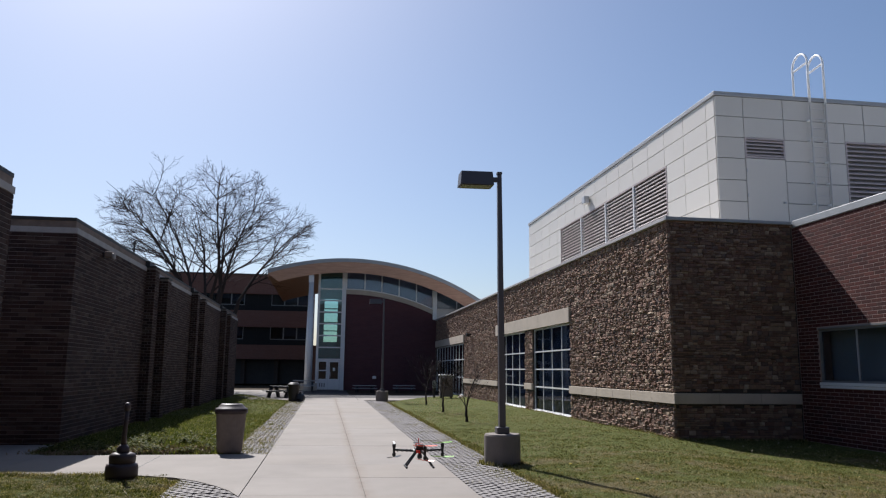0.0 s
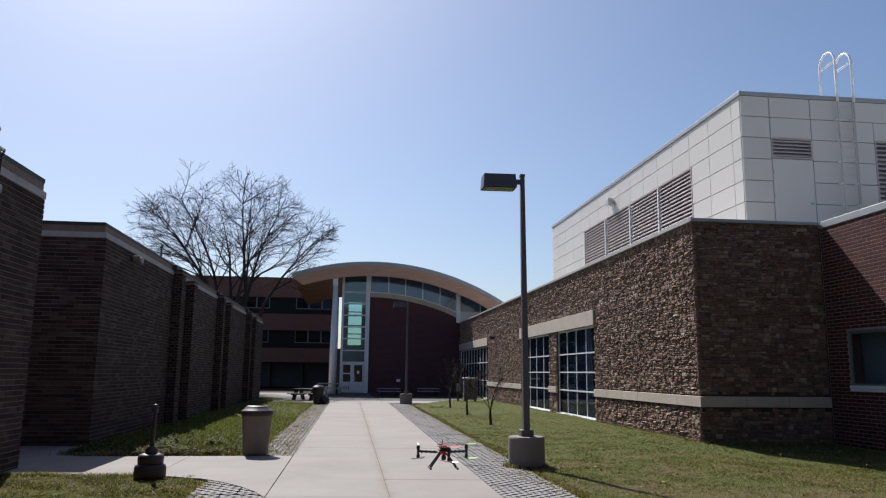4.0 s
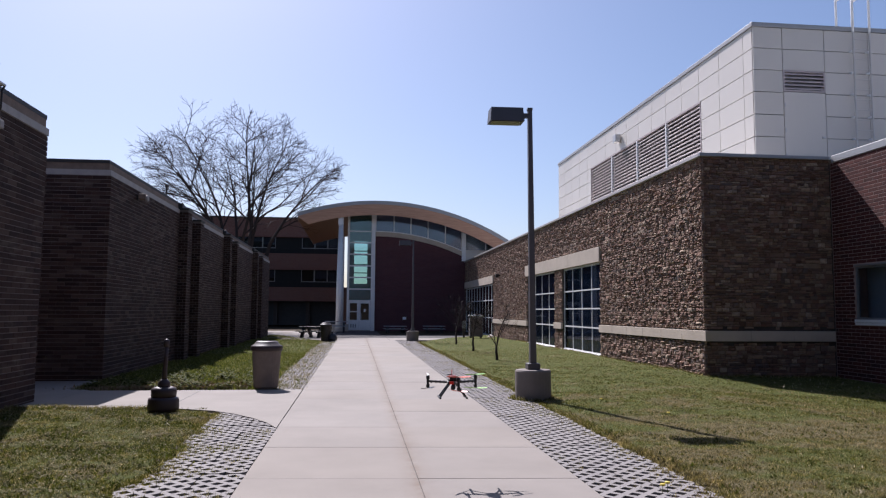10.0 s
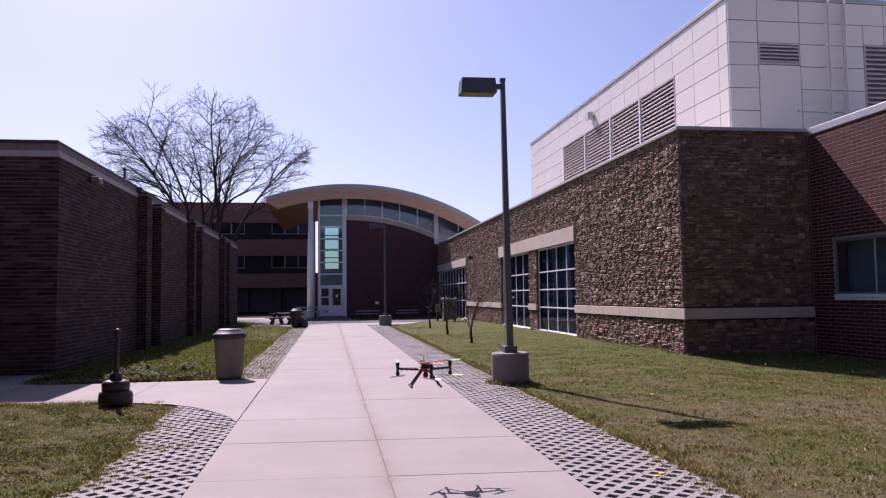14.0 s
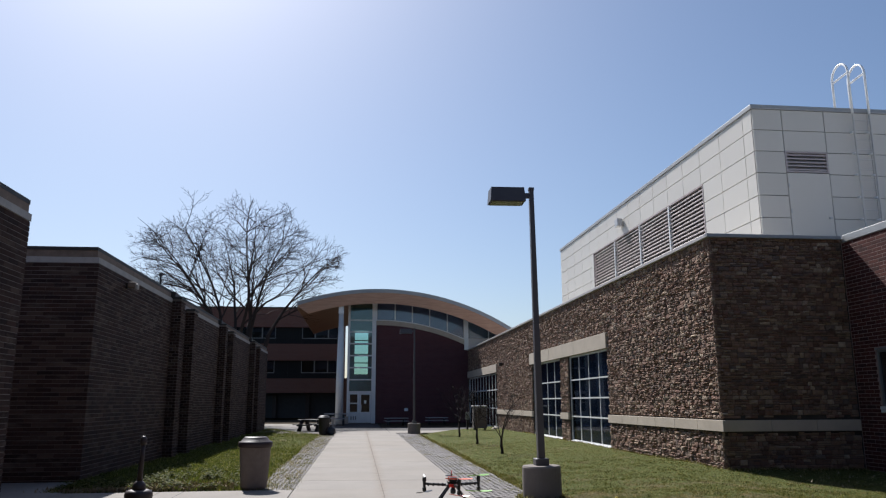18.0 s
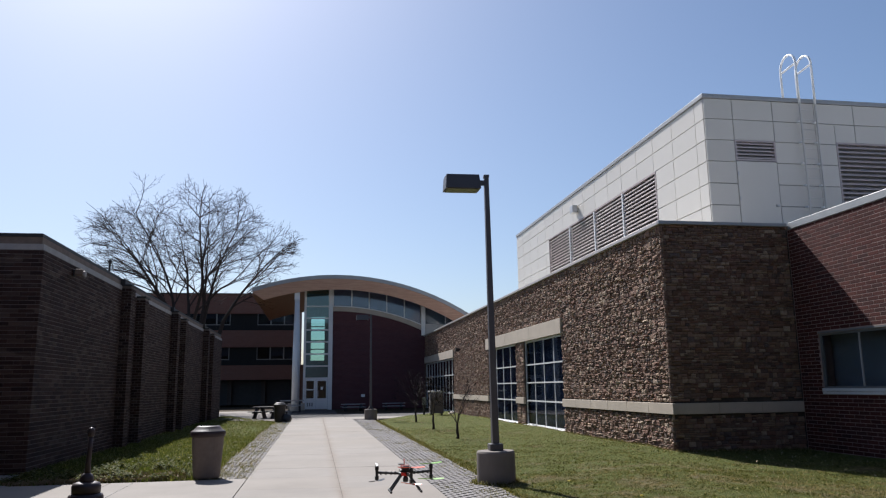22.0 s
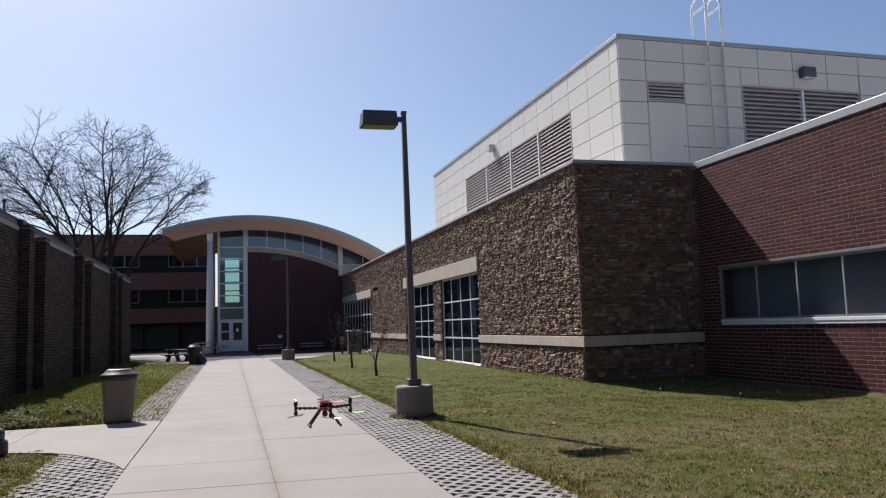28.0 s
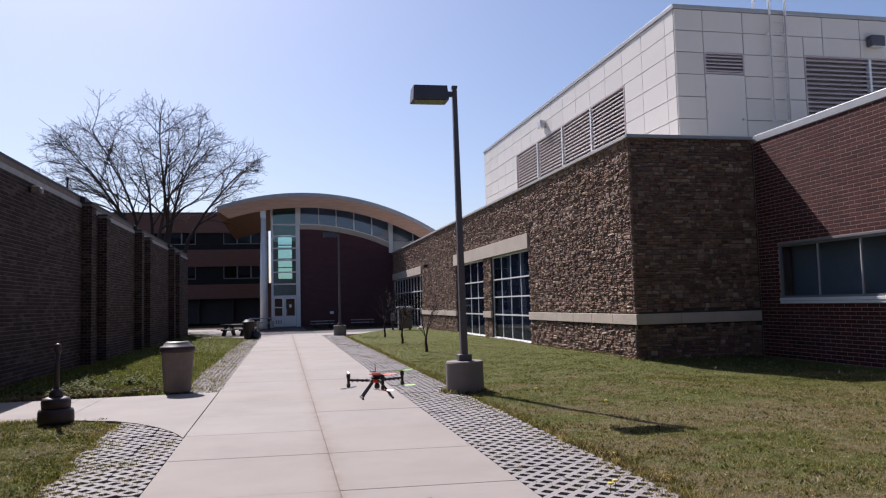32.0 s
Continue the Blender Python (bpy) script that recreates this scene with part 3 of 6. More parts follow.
# ---- ground ----
rnd = random.Random(4)
ground = Shape()
xs = [-2500, -300, -60, -20, 0, 20, 60, 300, 2500]
ys = [-2500, -300, -60, -10, 20, 60, 120, 400, 2500]
ground.add([(x, y, -0.22) for y in ys for x in xs], [(j * 9 + i, j * 9 + i + 1, (j + 1) * 9 + i + 1, (j + 1) * 9 + i) for j in range(8) for i in range(8)])
setting("ground", ground, SOIL, "dark bare soil under lawns and pavers", "ground")


# soil beds under the pavers stop short of the slabs
setting("soil_bed", Shape().box(1.775, 3.0, -9.0, 37.9, -0.21, -0.03), SOIL_FILL, "dark soil under the lattice pavers", "soil")
setting("soil_bed", Shape().box(-2.6, -1.135, -9.0, 11.25, -0.21, -0.03), SOIL_FILL, "dark soil under the lattice pavers", "soil")
setting("soil_bed", Shape().box(-2.2, -1.135, 13.83, 37.9, -0.21, -0.03), SOIL_FILL, "dark soil under the lattice pavers", "soil")


def edge_wave(t, seed):
    return 0.06 * math.sin(t * 2.1 + seed) + 0.05 * math.sin(t * 5.3 + 2 * seed) + 0.035 * math.sin(t * 11.7 + 3 * seed)


def lawn_z(x, y):
    """Height of the turf."""
    dip = max(0.0, min(1.0, (x - 6.2) / 2.2)) * max(0.0, min(1.0, (17.5 - y) / 3.0))
    rise = 0.03 * max(0.0, min(1.0, (x - 3.0) / 2.5)) - 0.13 * dip + 0.015 * math.sin(x * 1.1 + y * 0.7)
    return 0.005 + rise + 0.018 * noise.noise(Vector((x * 1.7, y * 1.7, 0)))


def turf(name, label, left, right, y0, y1, step=0.25):
    """A lawn between two edges given as functions of y."""
    s = Shape()
    rows = int((y1 - y0) / step) + 1
    cols = 44
    vs, fs = [], []
    for j in range(rows + 1):
        y = y0 + (y1 - y0) * j / rows
        a, b = left(y), right(y)
        for i in range(cols + 1):
            k = i / cols
            x = a + (b - a) * k
            z = lawn_z(x, y)
            if i in (0, cols) or j in (0, rows):
                z = -0.035
            vs.append((x, y, z))
    for j in range(rows):
        for i in range(cols):
            k = j * (cols + 1) + i
            fs.append((k, k + 1, k + cols + 2, k + cols + 1))
    s.add(vs, fs)
    return setting(name, s, LAWN, label, "lawn", smooth=True)


def right_in(y):
    return 2.74 + 0.1 * max(0.0, min(1.0, (y - 9) / 12)) + 0.5 * edge_wave(y, 1)


def right_out(y):
    wall = 11.0 if y < 16.3 else 7.78
    if y > 36.5:
        return max(right_in(y) + 0.02, 7.78)
    return wall


def right_low(y):
    if y <= 36.5:
        return right_in(y)
    return right_in(36.5) + (y - 36.5) * 0.53


def near_left_out(y):
    if y < 9.0:
        return -2.0 + edge_wave(y, 5)
    return -2.0 - 0.35 * max(0, y - 9.0) / 2.0 + edge_wave(y, 5)


turf("lawn_right", "thin spring lawn with dry patches beside the path", right_low, right_out, -9.0, 45.6)
turf("lawn_left_near", "weedy spring lawn between brick wall and pavers", lambda y: -5.12, near_left_out, -9.0, 11.28)
turf("lawn_left_far", "spring lawn strip along the brown brick wall", lambda y: -5.28, lambda y: -1.86 - max(0, (y - 36.5)) * 0.36 + edge_wave(y, 9), 13.9, 45.5)

# ---- path slabs ----
path = thing("path", "pale concrete footpath with tooled joints", "path", (0.3, 10, 0), kind="structure")
solid("path_bed", GAP, -1.13, 1.77, -9.0, 37.9, -0.068, -0.014, path)
JOINT = 0.003
SKEW = -0.075     # the cross joints run a little askew
y_cuts = [4.93 - 1.45 * k for k in range(9, 0, -1)] + [4.93, 6.34, 7.84, 9.23, 10.74] + [12.25 + 1.49 * k for k in range(17)] + [37.9]
SLABS = []
for a, b in zip(y_cuts, y_cuts[1:]):
    for x0, x1 in ((-1.13, 0.37), (0.37, 1.77)):
        SLABS.append((path, x0, x1, a, b))
side_path = thing("side_path", "pale concrete side path to the wall recess", "path", (-4, 12.5, 0), kind="structure")
# the side path flares into the main path round a curved corner
curve = [(-1.14, 9.28), (-1.30, 9.72), (-1.55, 10.18), (-1.85, 10.6), (-2.2, 10.95), (-2.7, 11.2), (-3.3, 11.3)]
flare = [(-1.14, 13.82)] + [(-3.3, 13.82)] + curve[::-1]
fl = Shape()
nf = len(flare)
fl.add([(x, y, 0.0) for x, y in flare] + [(x, y, -0.068) for x, y in flare], [tuple(range(nf)), *[(i, i + nf, (i + 1) % nf + nf, (i + 1) % nf) for i in range(nf)]])
part("slab", fl, CONCRETE, side_path)
part("joint", Shape().box(-2.936, -2.924, 11.3, 13.81, -0.002, 0.003), GAP, side_path, "tooled joint")
for a, b in ((-4.9, -3.312), (-6.5, -4.912), (-8.1, -6.512), (-9.0, -8.112)):
    solid("slab", CONCRETE, a, b, 11.3, 13.82 if a > -5 else 15.7, -0.068, 0.0, side_path, bevel=0.006)
plaza = thing("plaza", "concrete forecourt, the hall's shade put into darker slabs", "pavement", (0, 46, 0), kind="structure")
for i in range(9):
    for j in range(6):
        x0, y0 = -13.5 + i * 3, 37.92 + j * 3
        if x0 < 7 :
            # Slabs within the hall's shadow get the darkened tone.
            solid("slab", SLAB_SHADE if x0 > -2 and j > 0 else CONCRETE, x0 + 0.008, min(x0 + 2.992, 7.7), y0 + 0.008, min(y0 + 2.992, 54.9), -0.068, -0.004 - 0.002 * ((i + j) % 2), plaza)

setting("mulch_bed", Shape().box(1.3, 7.7, 46.2, 54.92, -0.06, 0.012, 0.01), SOIL, "dark mulch bed in the shade of the hall", "ground")
# Added out of view: blocks low southern sky so shaded faces go darker.
setting("unseen_wall_south", Shape().box(-34, 40, -14.4, -14.0, -0.2, 12.0), BRICK_DIM, "unseen brick wall added to hold back southern sky light", "wall")

# ---- stone wing ----
wing = thing("stone_wing", "stone-clad building wing with pale bands and tall gridded windows", "building", (9, 35, 0))
SW = [(23.85, 28.45, -0.1, 3.13), (29.6, 34.45, -0.1, 3.13), (43.4, 54.9, -0.1, 3.13)]
BAND = [(16.2, 23.85, 0.80, 1.04), (28.45, 29.6, 0.80, 1.04), (34.45, 43.4, 0.80, 1.04)]
LINTEL = [(23.75, 34.78, 3.13, 3.63), (43.33, 54.9, 3.13, 3.6)]
wall_w = part("wall", solid_with_holes(Shape(), "x", 7.85, 8.15, 16.35, 55.0, -0.1, 5.155, SW), STONE_BED, wing)
stonework(wall_w, STONE, "x", 7.85, -1, 16.3, 54.98, -0.05, 5.115, SW + BAND + LINTEL, near=(16.4, 23.8, 1.05, 3.2))
wall_s = part("wall", Shape().box(8.15, 11.3, 16.35, 16.65, -0.2, 5.155), STONE_BED, wing)
stonework(wall_s, STONE, "y", 16.35, -1, 7.79, 11.03, -0.19, 5.155, [(7.7, 11.1, 0.80, 1.04)])
for a, b, c, d in BAND:
    n_b = max(1, round((b - a) / 1.25))
    for i in range(n_b):
        solid("band_block", LIMESTONE, 7.772, 7.87, a + (b - a) * i / n_b + 0.003, a + (b - a) * (i + 1) / n_b - 0.003, c, d, wing, bevel=0.006)
for i in range(3):
    solid("band_block", LIMESTONE, 7.876 + i * 1.05, 7.87 + (i + 1) * 1.05, 16.272, 16.36, 0.80, 1.04, wing, bevel=0.006)
for a, b, c, d in LINTEL:
    n_b = round((b - a) / 3.7)
    for i in range(n_b):
        solid("lintel_block", LIMESTONE, 7.765, 7.87, a + (b - a) * i / n_b + 0.003, a + (b - a) * (i + 1) / n_b - 0.003, c, d, wing, bevel=0.008)
part("coping", Shape().box(7.74, 8.2, 16.32, 55.0, 5.115, 5.2, 0.01), COPING_W, wing, "pale metal roof edge")
part("coping", Shape().box(7.742, 11.0, 16.24, 16.318, 5.117, 5.2, 0.008).box(8.202, 11.0, 16.318, 16.7, 5.155, 5.2), COPING, wing)
part("roof", Shape().box(8.16, 26, 16.66, 55.0, 4.86, 5.0), MEMBRANE, wing)


def folded_curtain(x, y0, y1, z0, z1):
    """A hanging cloth in even folds, 4 mm thick."""
    n = int((y1 - y0) / 0.028)
    sh = Shape()
    ring = []
    for i in range(n + 1):
        y = y0 + (y1 - y0) * i / n
        d = 0.02 * math.sin(y * 2 * math.pi / 0.23) + 0.006 * math.sin(y * 9.1)
        ring += [(x + d, y, z0), (x + d, y, z1), (x + d + 0.004, y, z0), (x + d + 0.004, y, z1)]
    faces = []
    for i in range(n):
        q = 4 * i
        faces += [(q, q + 1, q + 5, q + 4), (q + 2, q + 6, q + 7, q + 3), (q + 1, q + 3, q + 7, q + 5), (q, q + 4, q + 6, q + 2)]
    sh.add(ring, faces)
    return sh


for a, b in ((23.85, 28.45), (29.6, 34.45)):
    w = b - a
    glazing("window", "tall dark window with white grid bars", "x", 7.96, a, b, 0.02, 3.13, [a + w * k / 4 for k in (1, 2, 3)], [0.92, 1.58, 2.24], FRAME_W, GLASS_WING, -1, wing,
            bar=0.065, depth=0.06, thick_rows=(0.92, 1.58, 2.24), bar_mat=FRAME_W)
    part("curtain", folded_curtain(8.06, a + 0.02, b - 0.02, 0.03, 3.12), SHADE_CLOTH, wing, "dark slate curtain in vertical folds behind the glass")
    part("window_sill", Shape().box(7.74, 7.95, a - 0.03, b + 0.03, -0.04, 0.05, 0.01), FRAME_W, wing)
glazing("window", "storefront glazing with door in the stone wall", "x", 7.98, 43.4, 54.9, 0.0, 3.13, [44.5, 45.6, 46.7, 47.8, 48.9, 50.0, 51.2, 52.4, 53.6], [2.15, 1.1], FRAME_W, GLASS_DARK, -1, wing,
        bar=0.08, depth=0.07, thick_rows=(2.15,))
part("room", Shape().box(11.5, 11.6, 16.7, 55, 0, 4.8).box(8.2, 11.5, 23.3, 23.4, 0, 4.8).box(8.2, 11.5, 35, 35.1, 0, 4.8).box(8.2, 11.5, 42.8, 42.9, 0, 4.8).box(8.16, 11.5, 23.4, 55, -0.06, 0.0).box(8.2, 11.5, 23.4, 55, 3.3, 3.4), ROOM_SHADE, wing)
wl = thing("wall_light", "small dark wall light on the stone wall", "light", (7.78, 41.2, 3.47))
solid("bracket", DARK, 7.7, 7.8, 41.15, 41.25, 3.44, 3.54, wl)
part("lamp_head", Shape().box(7.54, 7.72, 41.08, 41.32, 3.38, 3.57, 0.02), DARK, wl)

# ---- white plant room on the roof ----
pent = thing("plant_room", "white panelled rooftop plant room with louvres", "building", (16, 29, 5))
PX, PY, PT, PE, PW = 11.08, 19.69, 9.74, 40.7, 24.8
L_SIDE = (23.04, 34.83, 5.75, 8.47)
L_DOOR = (11.98, 13.28, 7.86, 8.49)
L_FRONT = (15.3, 19.86, 5.9, 8.54)
DOOR = (11.98, 13.28, 5.0, 7.85)
part("core", solid_with_holes(solid_with_holes(Shape(), "x", PX + 0.05, PX + 0.2, PY + 0.06, PE, 5.0, PT, [L_SIDE]), "y", PY + 0.05, PY + 0.2, PX + 0.2, PW, 5.0, PT, [L_FRONT, L_DOOR]), GAP, pent)
# Black sheets inside, added so the openings read as dark depth.
part("back", Shape().box(PW - 0.1, PW, PY + 0.3, PE, 5, PT).box(PX + 0.2, PW - 0.1, PE - 0.1, PE, 5, PT).box(PX + 0.6, PW - 0.1, PY + 0.7, PY + 0.75, 5, PT).box(PX + 0.55, PX + 0.6, PY + 0.7, PE - 0.1, 5, PT), VOID_SHADE, pent)
part("roof", Shape().box(PX + 0.1, PW, PY + 0.1, PE, PT, PT + 0.06), COPING, pent)
part("coping", Shape().box(PX - 0.04, PX + 0.3, PY - 0.04, PE + 0.04, PT, PT + 0.13, 0.01), COPING, pent, "pale grey metal roof edge")
part("coping", Shape().box(PX + 0.3, PW, PY - 0.04, PY + 0.3, PT, PT + 0.13, 0.01), COPING, pent)
rows_z = [5.0, 5.86, 6.51, 7.16, 7.82, 8.47, 9.11, PT]
front_x = [PX, 11.98, 13.28, 14.66, 15.98, 17.29, 18.6, 19.89, 21.2, 22.5, 23.7, PW]
side_y = [PY, 20.25, 21.75] + [21.8 + 1.356 * k for k in range(1, 14)] + [PE]
front_holes = [L_FRONT, L_DOOR, DOOR]


def panels(axis, cuts, holes):
    for a, b in zip(cuts, cuts[1:]):
        for c, d in zip(rows_z, rows_z[1:]):
            rects = [(a, b, c, d)]
            for h in holes:
                nxt = []
                for (p, q, r_, s_) in rects:
                    if p >= h[1] or q <= h[0] or r_ >= h[3] or s_ <= h[2]:
                        nxt.append((p, q, r_, s_))
                        continue
                    if p < h[0]:
                        nxt.append((p, h[0], r_, s_))
                    if q > h[1]:
                        nxt.append((h[1], q, r_, s_))
                    p2, q2 = max(p, h[0]), min(q, h[1])
                    if r_ < h[2]:
                        nxt.append((p2, q2, r_, h[2]))
                    if s_ > h[3]:
                        nxt.append((p2, q2, h[3], s_))
                rects = nxt
            for p, q, r_, s_ in rects:
                if q - p < 0.06 or s_ - r_ < 0.05:
                    continue
                g = 0.011
                if axis == "y":
                    solid("panel", WHITE, p + g, q - g, PY, PY + 0.048, r_ + g, s_ - g, pent)
                else:
                    solid("panel", WHITE, PX, PX + 0.048, p + g, q - g, r_ + g, s_ - g, pent)


panels("y", front_x, front_holes)
panels("x", [PY + 0.05] + side_y[1:], [L_SIDE])


def louvre(axis, at, u0, u1, z0, z1, mullions, pitch):
    """A louvred opening: frame, mullions and slanted blades."""
    def bx(s, a, b, c, d, o0, o1):
        return s.box(at + o0, at + o1, a, b, c, d) if axis == "x" else s.box(a, b, at + o0, at + o1, c, d)
    f = Shape()
    for a, b, c, d in ((u0, u1, z0, z0 + 0.05), (u0, u1, z1 - 0.05, z1), (u0, u0 + 0.05, z0 + 0.05, z1 - 0.05), (u1 - 0.05, u1, z0 + 0.05, z1 - 0.05)):
        bx(f, a, b, c, d, -0.012, 0.12)
    lou = part("louvre", f, LOUVRE, pent, "brownish grey louvre with slanted blades")
    for m in mullions:
        part("mullion", bx(Shape(), m - 0.04, m + 0.04, z0 + 0.05, z1 - 0.05, -0.03, 0.11), FRAME_W, lou)
    z = z0 + 0.07
    while z < z1 - 0.115:
        ue = [u0 + 0.05, *mullions, u1 - 0.05]
        for a, b in zip(ue, ue[1:]):
            q = [(0.0, z), (0.0, z + 0.04), (0.085, z + 0.105), (0.085, z + 0.09)]
            vs = [((at + o, u, h) if axis == "x" else (u, at + o, h)) for u in (a, b) for o, h in q]
            part("slat", Shape().add(vs, [(0, 1, 2, 3), (7, 6, 5, 4), (0, 4, 5, 1), (1, 5, 6, 2), (2, 6, 7, 3), (3, 7, 4, 0)]), LOUVRE, lou)
        z += pitch
    bx2 = Shape()
    bx(bx2, u0 + 0.02, u1 - 0.02, z0 + 0.02, z1 - 0.02, 0.16, 0.18)
    # Backing tone stands for the shade seen between the blades.
    part("backing", bx2, GAP, lou)


louvre("x", PX, *L_SIDE, [25.83, 28.73, 31.76], 0.136)
louvre("y", PY, *L_DOOR, [], 0.107)
louvre("y", PY, *L_FRONT, [17.58], 0.141)
door_p = part("door", Shape().box(11.99, 13.27, PY - 0.01, PY + 0.045, 5.0, 7.84, 0.008), WHITE, pent, "white metal door")
solid("handle", ALU, 13.12, 13.2, PY - 0.06, PY - 0.01, 6.5, 6.55, door_p)
for z in (5.9, 6.65, 7.4):
    solid("hinge", ALU, 11.995, 12.025, PY - 0.022, PY - 0.01, z, z + 0.12, door_p)
for nm, (x, y, z), ax in (("flood_light", (PX, 30.75, 9.0), "x"), ("flood_light", (17.73, PY, 9.03), "y")):
    fl_ = thing(nm, "pale grey flood light on the white panels" if ax == "x" else "dark bronze flood light on the white panels", "light", (x, y, z), group="plant room flood lights")
    if ax == "x":
        part("housing", Shape().box(x - 0.26, x - 0.03, y - 0.2, y + 0.2, z - 0.17, z + 0.16, 0.03), ALU, fl_)
        solid("lens", LENS_W, x - 0.27, x - 0.1, y - 0.16, y + 0.16, z - 0.19, z - 0.171, fl_)
        solid("bracket", ALU, x - 0.03, x, y - 0.07, y + 0.07, z - 0.08, z + 0.08, fl_)
    else:
        part("housing", Shape().box(x - 0.24, x + 0.24, y - 0.27, y - 0.03, z - 0.17, z + 0.17, 0.03), POLE, fl_)
        solid("lens", LENS_W, x - 0.2, x + 0.2, y - 0.25, y - 0.1, z - 0.19, z - 0.171, fl_)
        solid("bracket", POLE, x - 0.07, x + 0.07, y - 0.03, y, z - 0.08, z + 0.08, fl_)

ladder = thing("roof_ladder", "white steel roof ladder with looped grab rails", "ladder", (14.55, PY, 5))
for x in (14.1, 14.62):
    f, k0 = PY - 0.16, PY + 0.58
    mid, half = (f + k0) / 2, (k0 - f) / 2
    pts = [(x, f, 9.66), (x, f, 10.95)]
    pts += [(x, mid - half * math.cos(k * math.pi / 12), 10.95 + 0.39 * math.sin(k * math.pi / 12)) for k in range(1, 12)]
    pts += [(x, k0, 10.95), (x, k0, PT + 0.06)]
    part("grab_rail", Shape().tube(pts, 0.034, 8), WHITE_STEEL, ladder, smooth=True)
    part("brace", Shape().tube([(x, f, 10.95), (x, k0, 10.9)], 0.034, 6), WHITE_STEEL, ladder)
    part("stringer", Shape().box(x - 0.016, x + 0.016, f - 0.03, f + 0.03, 5.0, 9.72), RAIL, ladder)
    for z in rows_z[1:-1]:
        part("bracket", Shape().box(x - 0.05, x + 0.05, f + 0.03, PY - 0.002, z - 0.02, z + 0.02), WHITE_STEEL, ladder)
for k in range(15):
    part("rung", Shape().tube([(14.1, PY - 0.16, 5.25 + k * 0.3), (14.62, PY - 0.16, 5.25 + k * 0.3)], 0.011, 6), RAIL, ladder)

# ---- red brick wing ----
red = thing("red_brick_wing", "red brick building wing with ribbon windows", "building", (15, 8, 0))
RW = [(10.7, 15.57, 1.33, 2.52), (5.14, 10.01, 1.33, 2.52), (-0.42, 4.45, 1.33, 2.52), (-5.98, -1.11, 1.33, 2.52)]
wall_r = part("wall", solid_with_holes(Shape(), "x", 11.045, 11.35, -9.0, 16.32, -0.2, 5.04, RW), MORTAR_R, red)
brickwork(wall_r, BRICK_R, "x", 11.045, -1, 6.0, 16.3, -0.19, 5.04, RW, near=(9.8, 15, 2.53, 3.6), proud=0.003)
part("coping", Shape().box(11.02, 11.45, -9.0, 16.23, 5.04, 5.21, 0.012), COPING, red, "pale metal roof edge")
part("roof", Shape().box(11.36, 26, -9.0, 16.3, 4.7, 4.85), MEMBRANE, red, "white sheet roof")
part("wall", Shape().box(25.7, 26, -9.0, 16.3, 0, 4.7).box(11.35, 25.7, -9.0, -8.7, 0, 4.7), MORTAR_R, red)
part("joint", Shape().box(11.038, 11.044, 10.142, 10.15, 0, 5.03), JOINT_SEAL, red, "thin pale sealant joint in the brickwork")
for a, b, c, d in RW:
    k = (b - a) / 4
    glazing("window", "ribbon window with grey frame and drawn blinds", "x", 11.14, a, b, c, d, [a + k, a + 2 * k, a + 3 * k], [], FRAME_G, GLASS, -1, red, bar=0.045, depth=0.07, bar_mat=ALU)
    part("window_sill", Shape().box(11.012, 11.13, a, b, 1.20, 1.258, 0.006).box(11.0, 11.13, a, b, 1.262, 1.328, 0.006), FRAME_W, red, "white window sill")
    # The blind's pale tone includes the reflection expected in the glass.
    part("blind", Shape().box(11.4, 11.41, a - 0.3, b + 0.3, 1.2, c + 1.4), BLIND, red)
    part("head_trim", Shape().box(11.03, 11.13, a, b, 2.525, 2.565), FRAME_G, red)
part("room", Shape().box(11.6, 11.7, -9, 16.3, 0, 4.7), ROOM_SHADE, red)

# ---- brown brick buildings along the path ----
def low_block(name, label, x, y0, y1, depth, front_only, near, edge=((0.012, 0.0), (-0.02, -0.045), (-0.015, -0.03))):
    """A low brown brick block: wall along the path, end wall, layered roof edge."""
    b = thing(name, label, "building", (x - 2, (y0 + y1) / 2, 0))
    zb = 4.2
    w = part("wall", Shape().box(x - 0.32, x - 0.009, y0 + 0.03, y1 - 0.03, -0.1, zb), MORTAR_L, b)
    brickwork(w, BRICK_L, "x", x - 0.009, 1, max(y0, 3.5), y1, -0.05, zb, near=near, head=0.003)
    e = part("wall", Shape().box(x - depth, x - 0.012, front_only[0], front_only[1], -0.1, zb), MORTAR_L, b)
    brickwork(e, BRICK_L, "y", front_only[2], front_only[3], x - 3.2, x, -0.05, zb, head=0.003)
    for nm, mat, z0, z1, o, oe in (("pale_strip", PALE_FASCIA, 4.2, 4.315, *edge[0]), ("tan_fascia", TAN_FASCIA, 4.322, 4.46, *edge[1]), ("roof_edge", DARK_CAP, 4.46, 4.53, *edge[2])):
        n_s = 1 if nm != "tan_fascia" else int((y1 - y0) / 1.2)
        for i in range(n_s):
            g = 0.004 if n_s > 1 else 0.0
            s = Shape().box(x - 0.3, x + o, y0 + (y1 - y0) * i / n_s + g - (oe if i == 0 else 0), y0 + (y1 - y0) * (i + 1) / n_s - g + (oe if i == n_s - 1 else 0), z0, z1)
            part(nm, s, mat, b)
        ya, yb = (front_only[2] - oe, front_only[2] + 0.3) if front_only[3] < 0 else (front_only[2] - 0.3, front_only[2] + oe)
        part(nm, Shape().box(x - depth, x - 0.3, ya, yb, z0, z1), mat, b)
    part("roof", Shape().box(x - depth, x - 0.3, y0 + 0.3, y1 - 0.3, 4.2, 4.3), DARK_CAP, b)
    return b


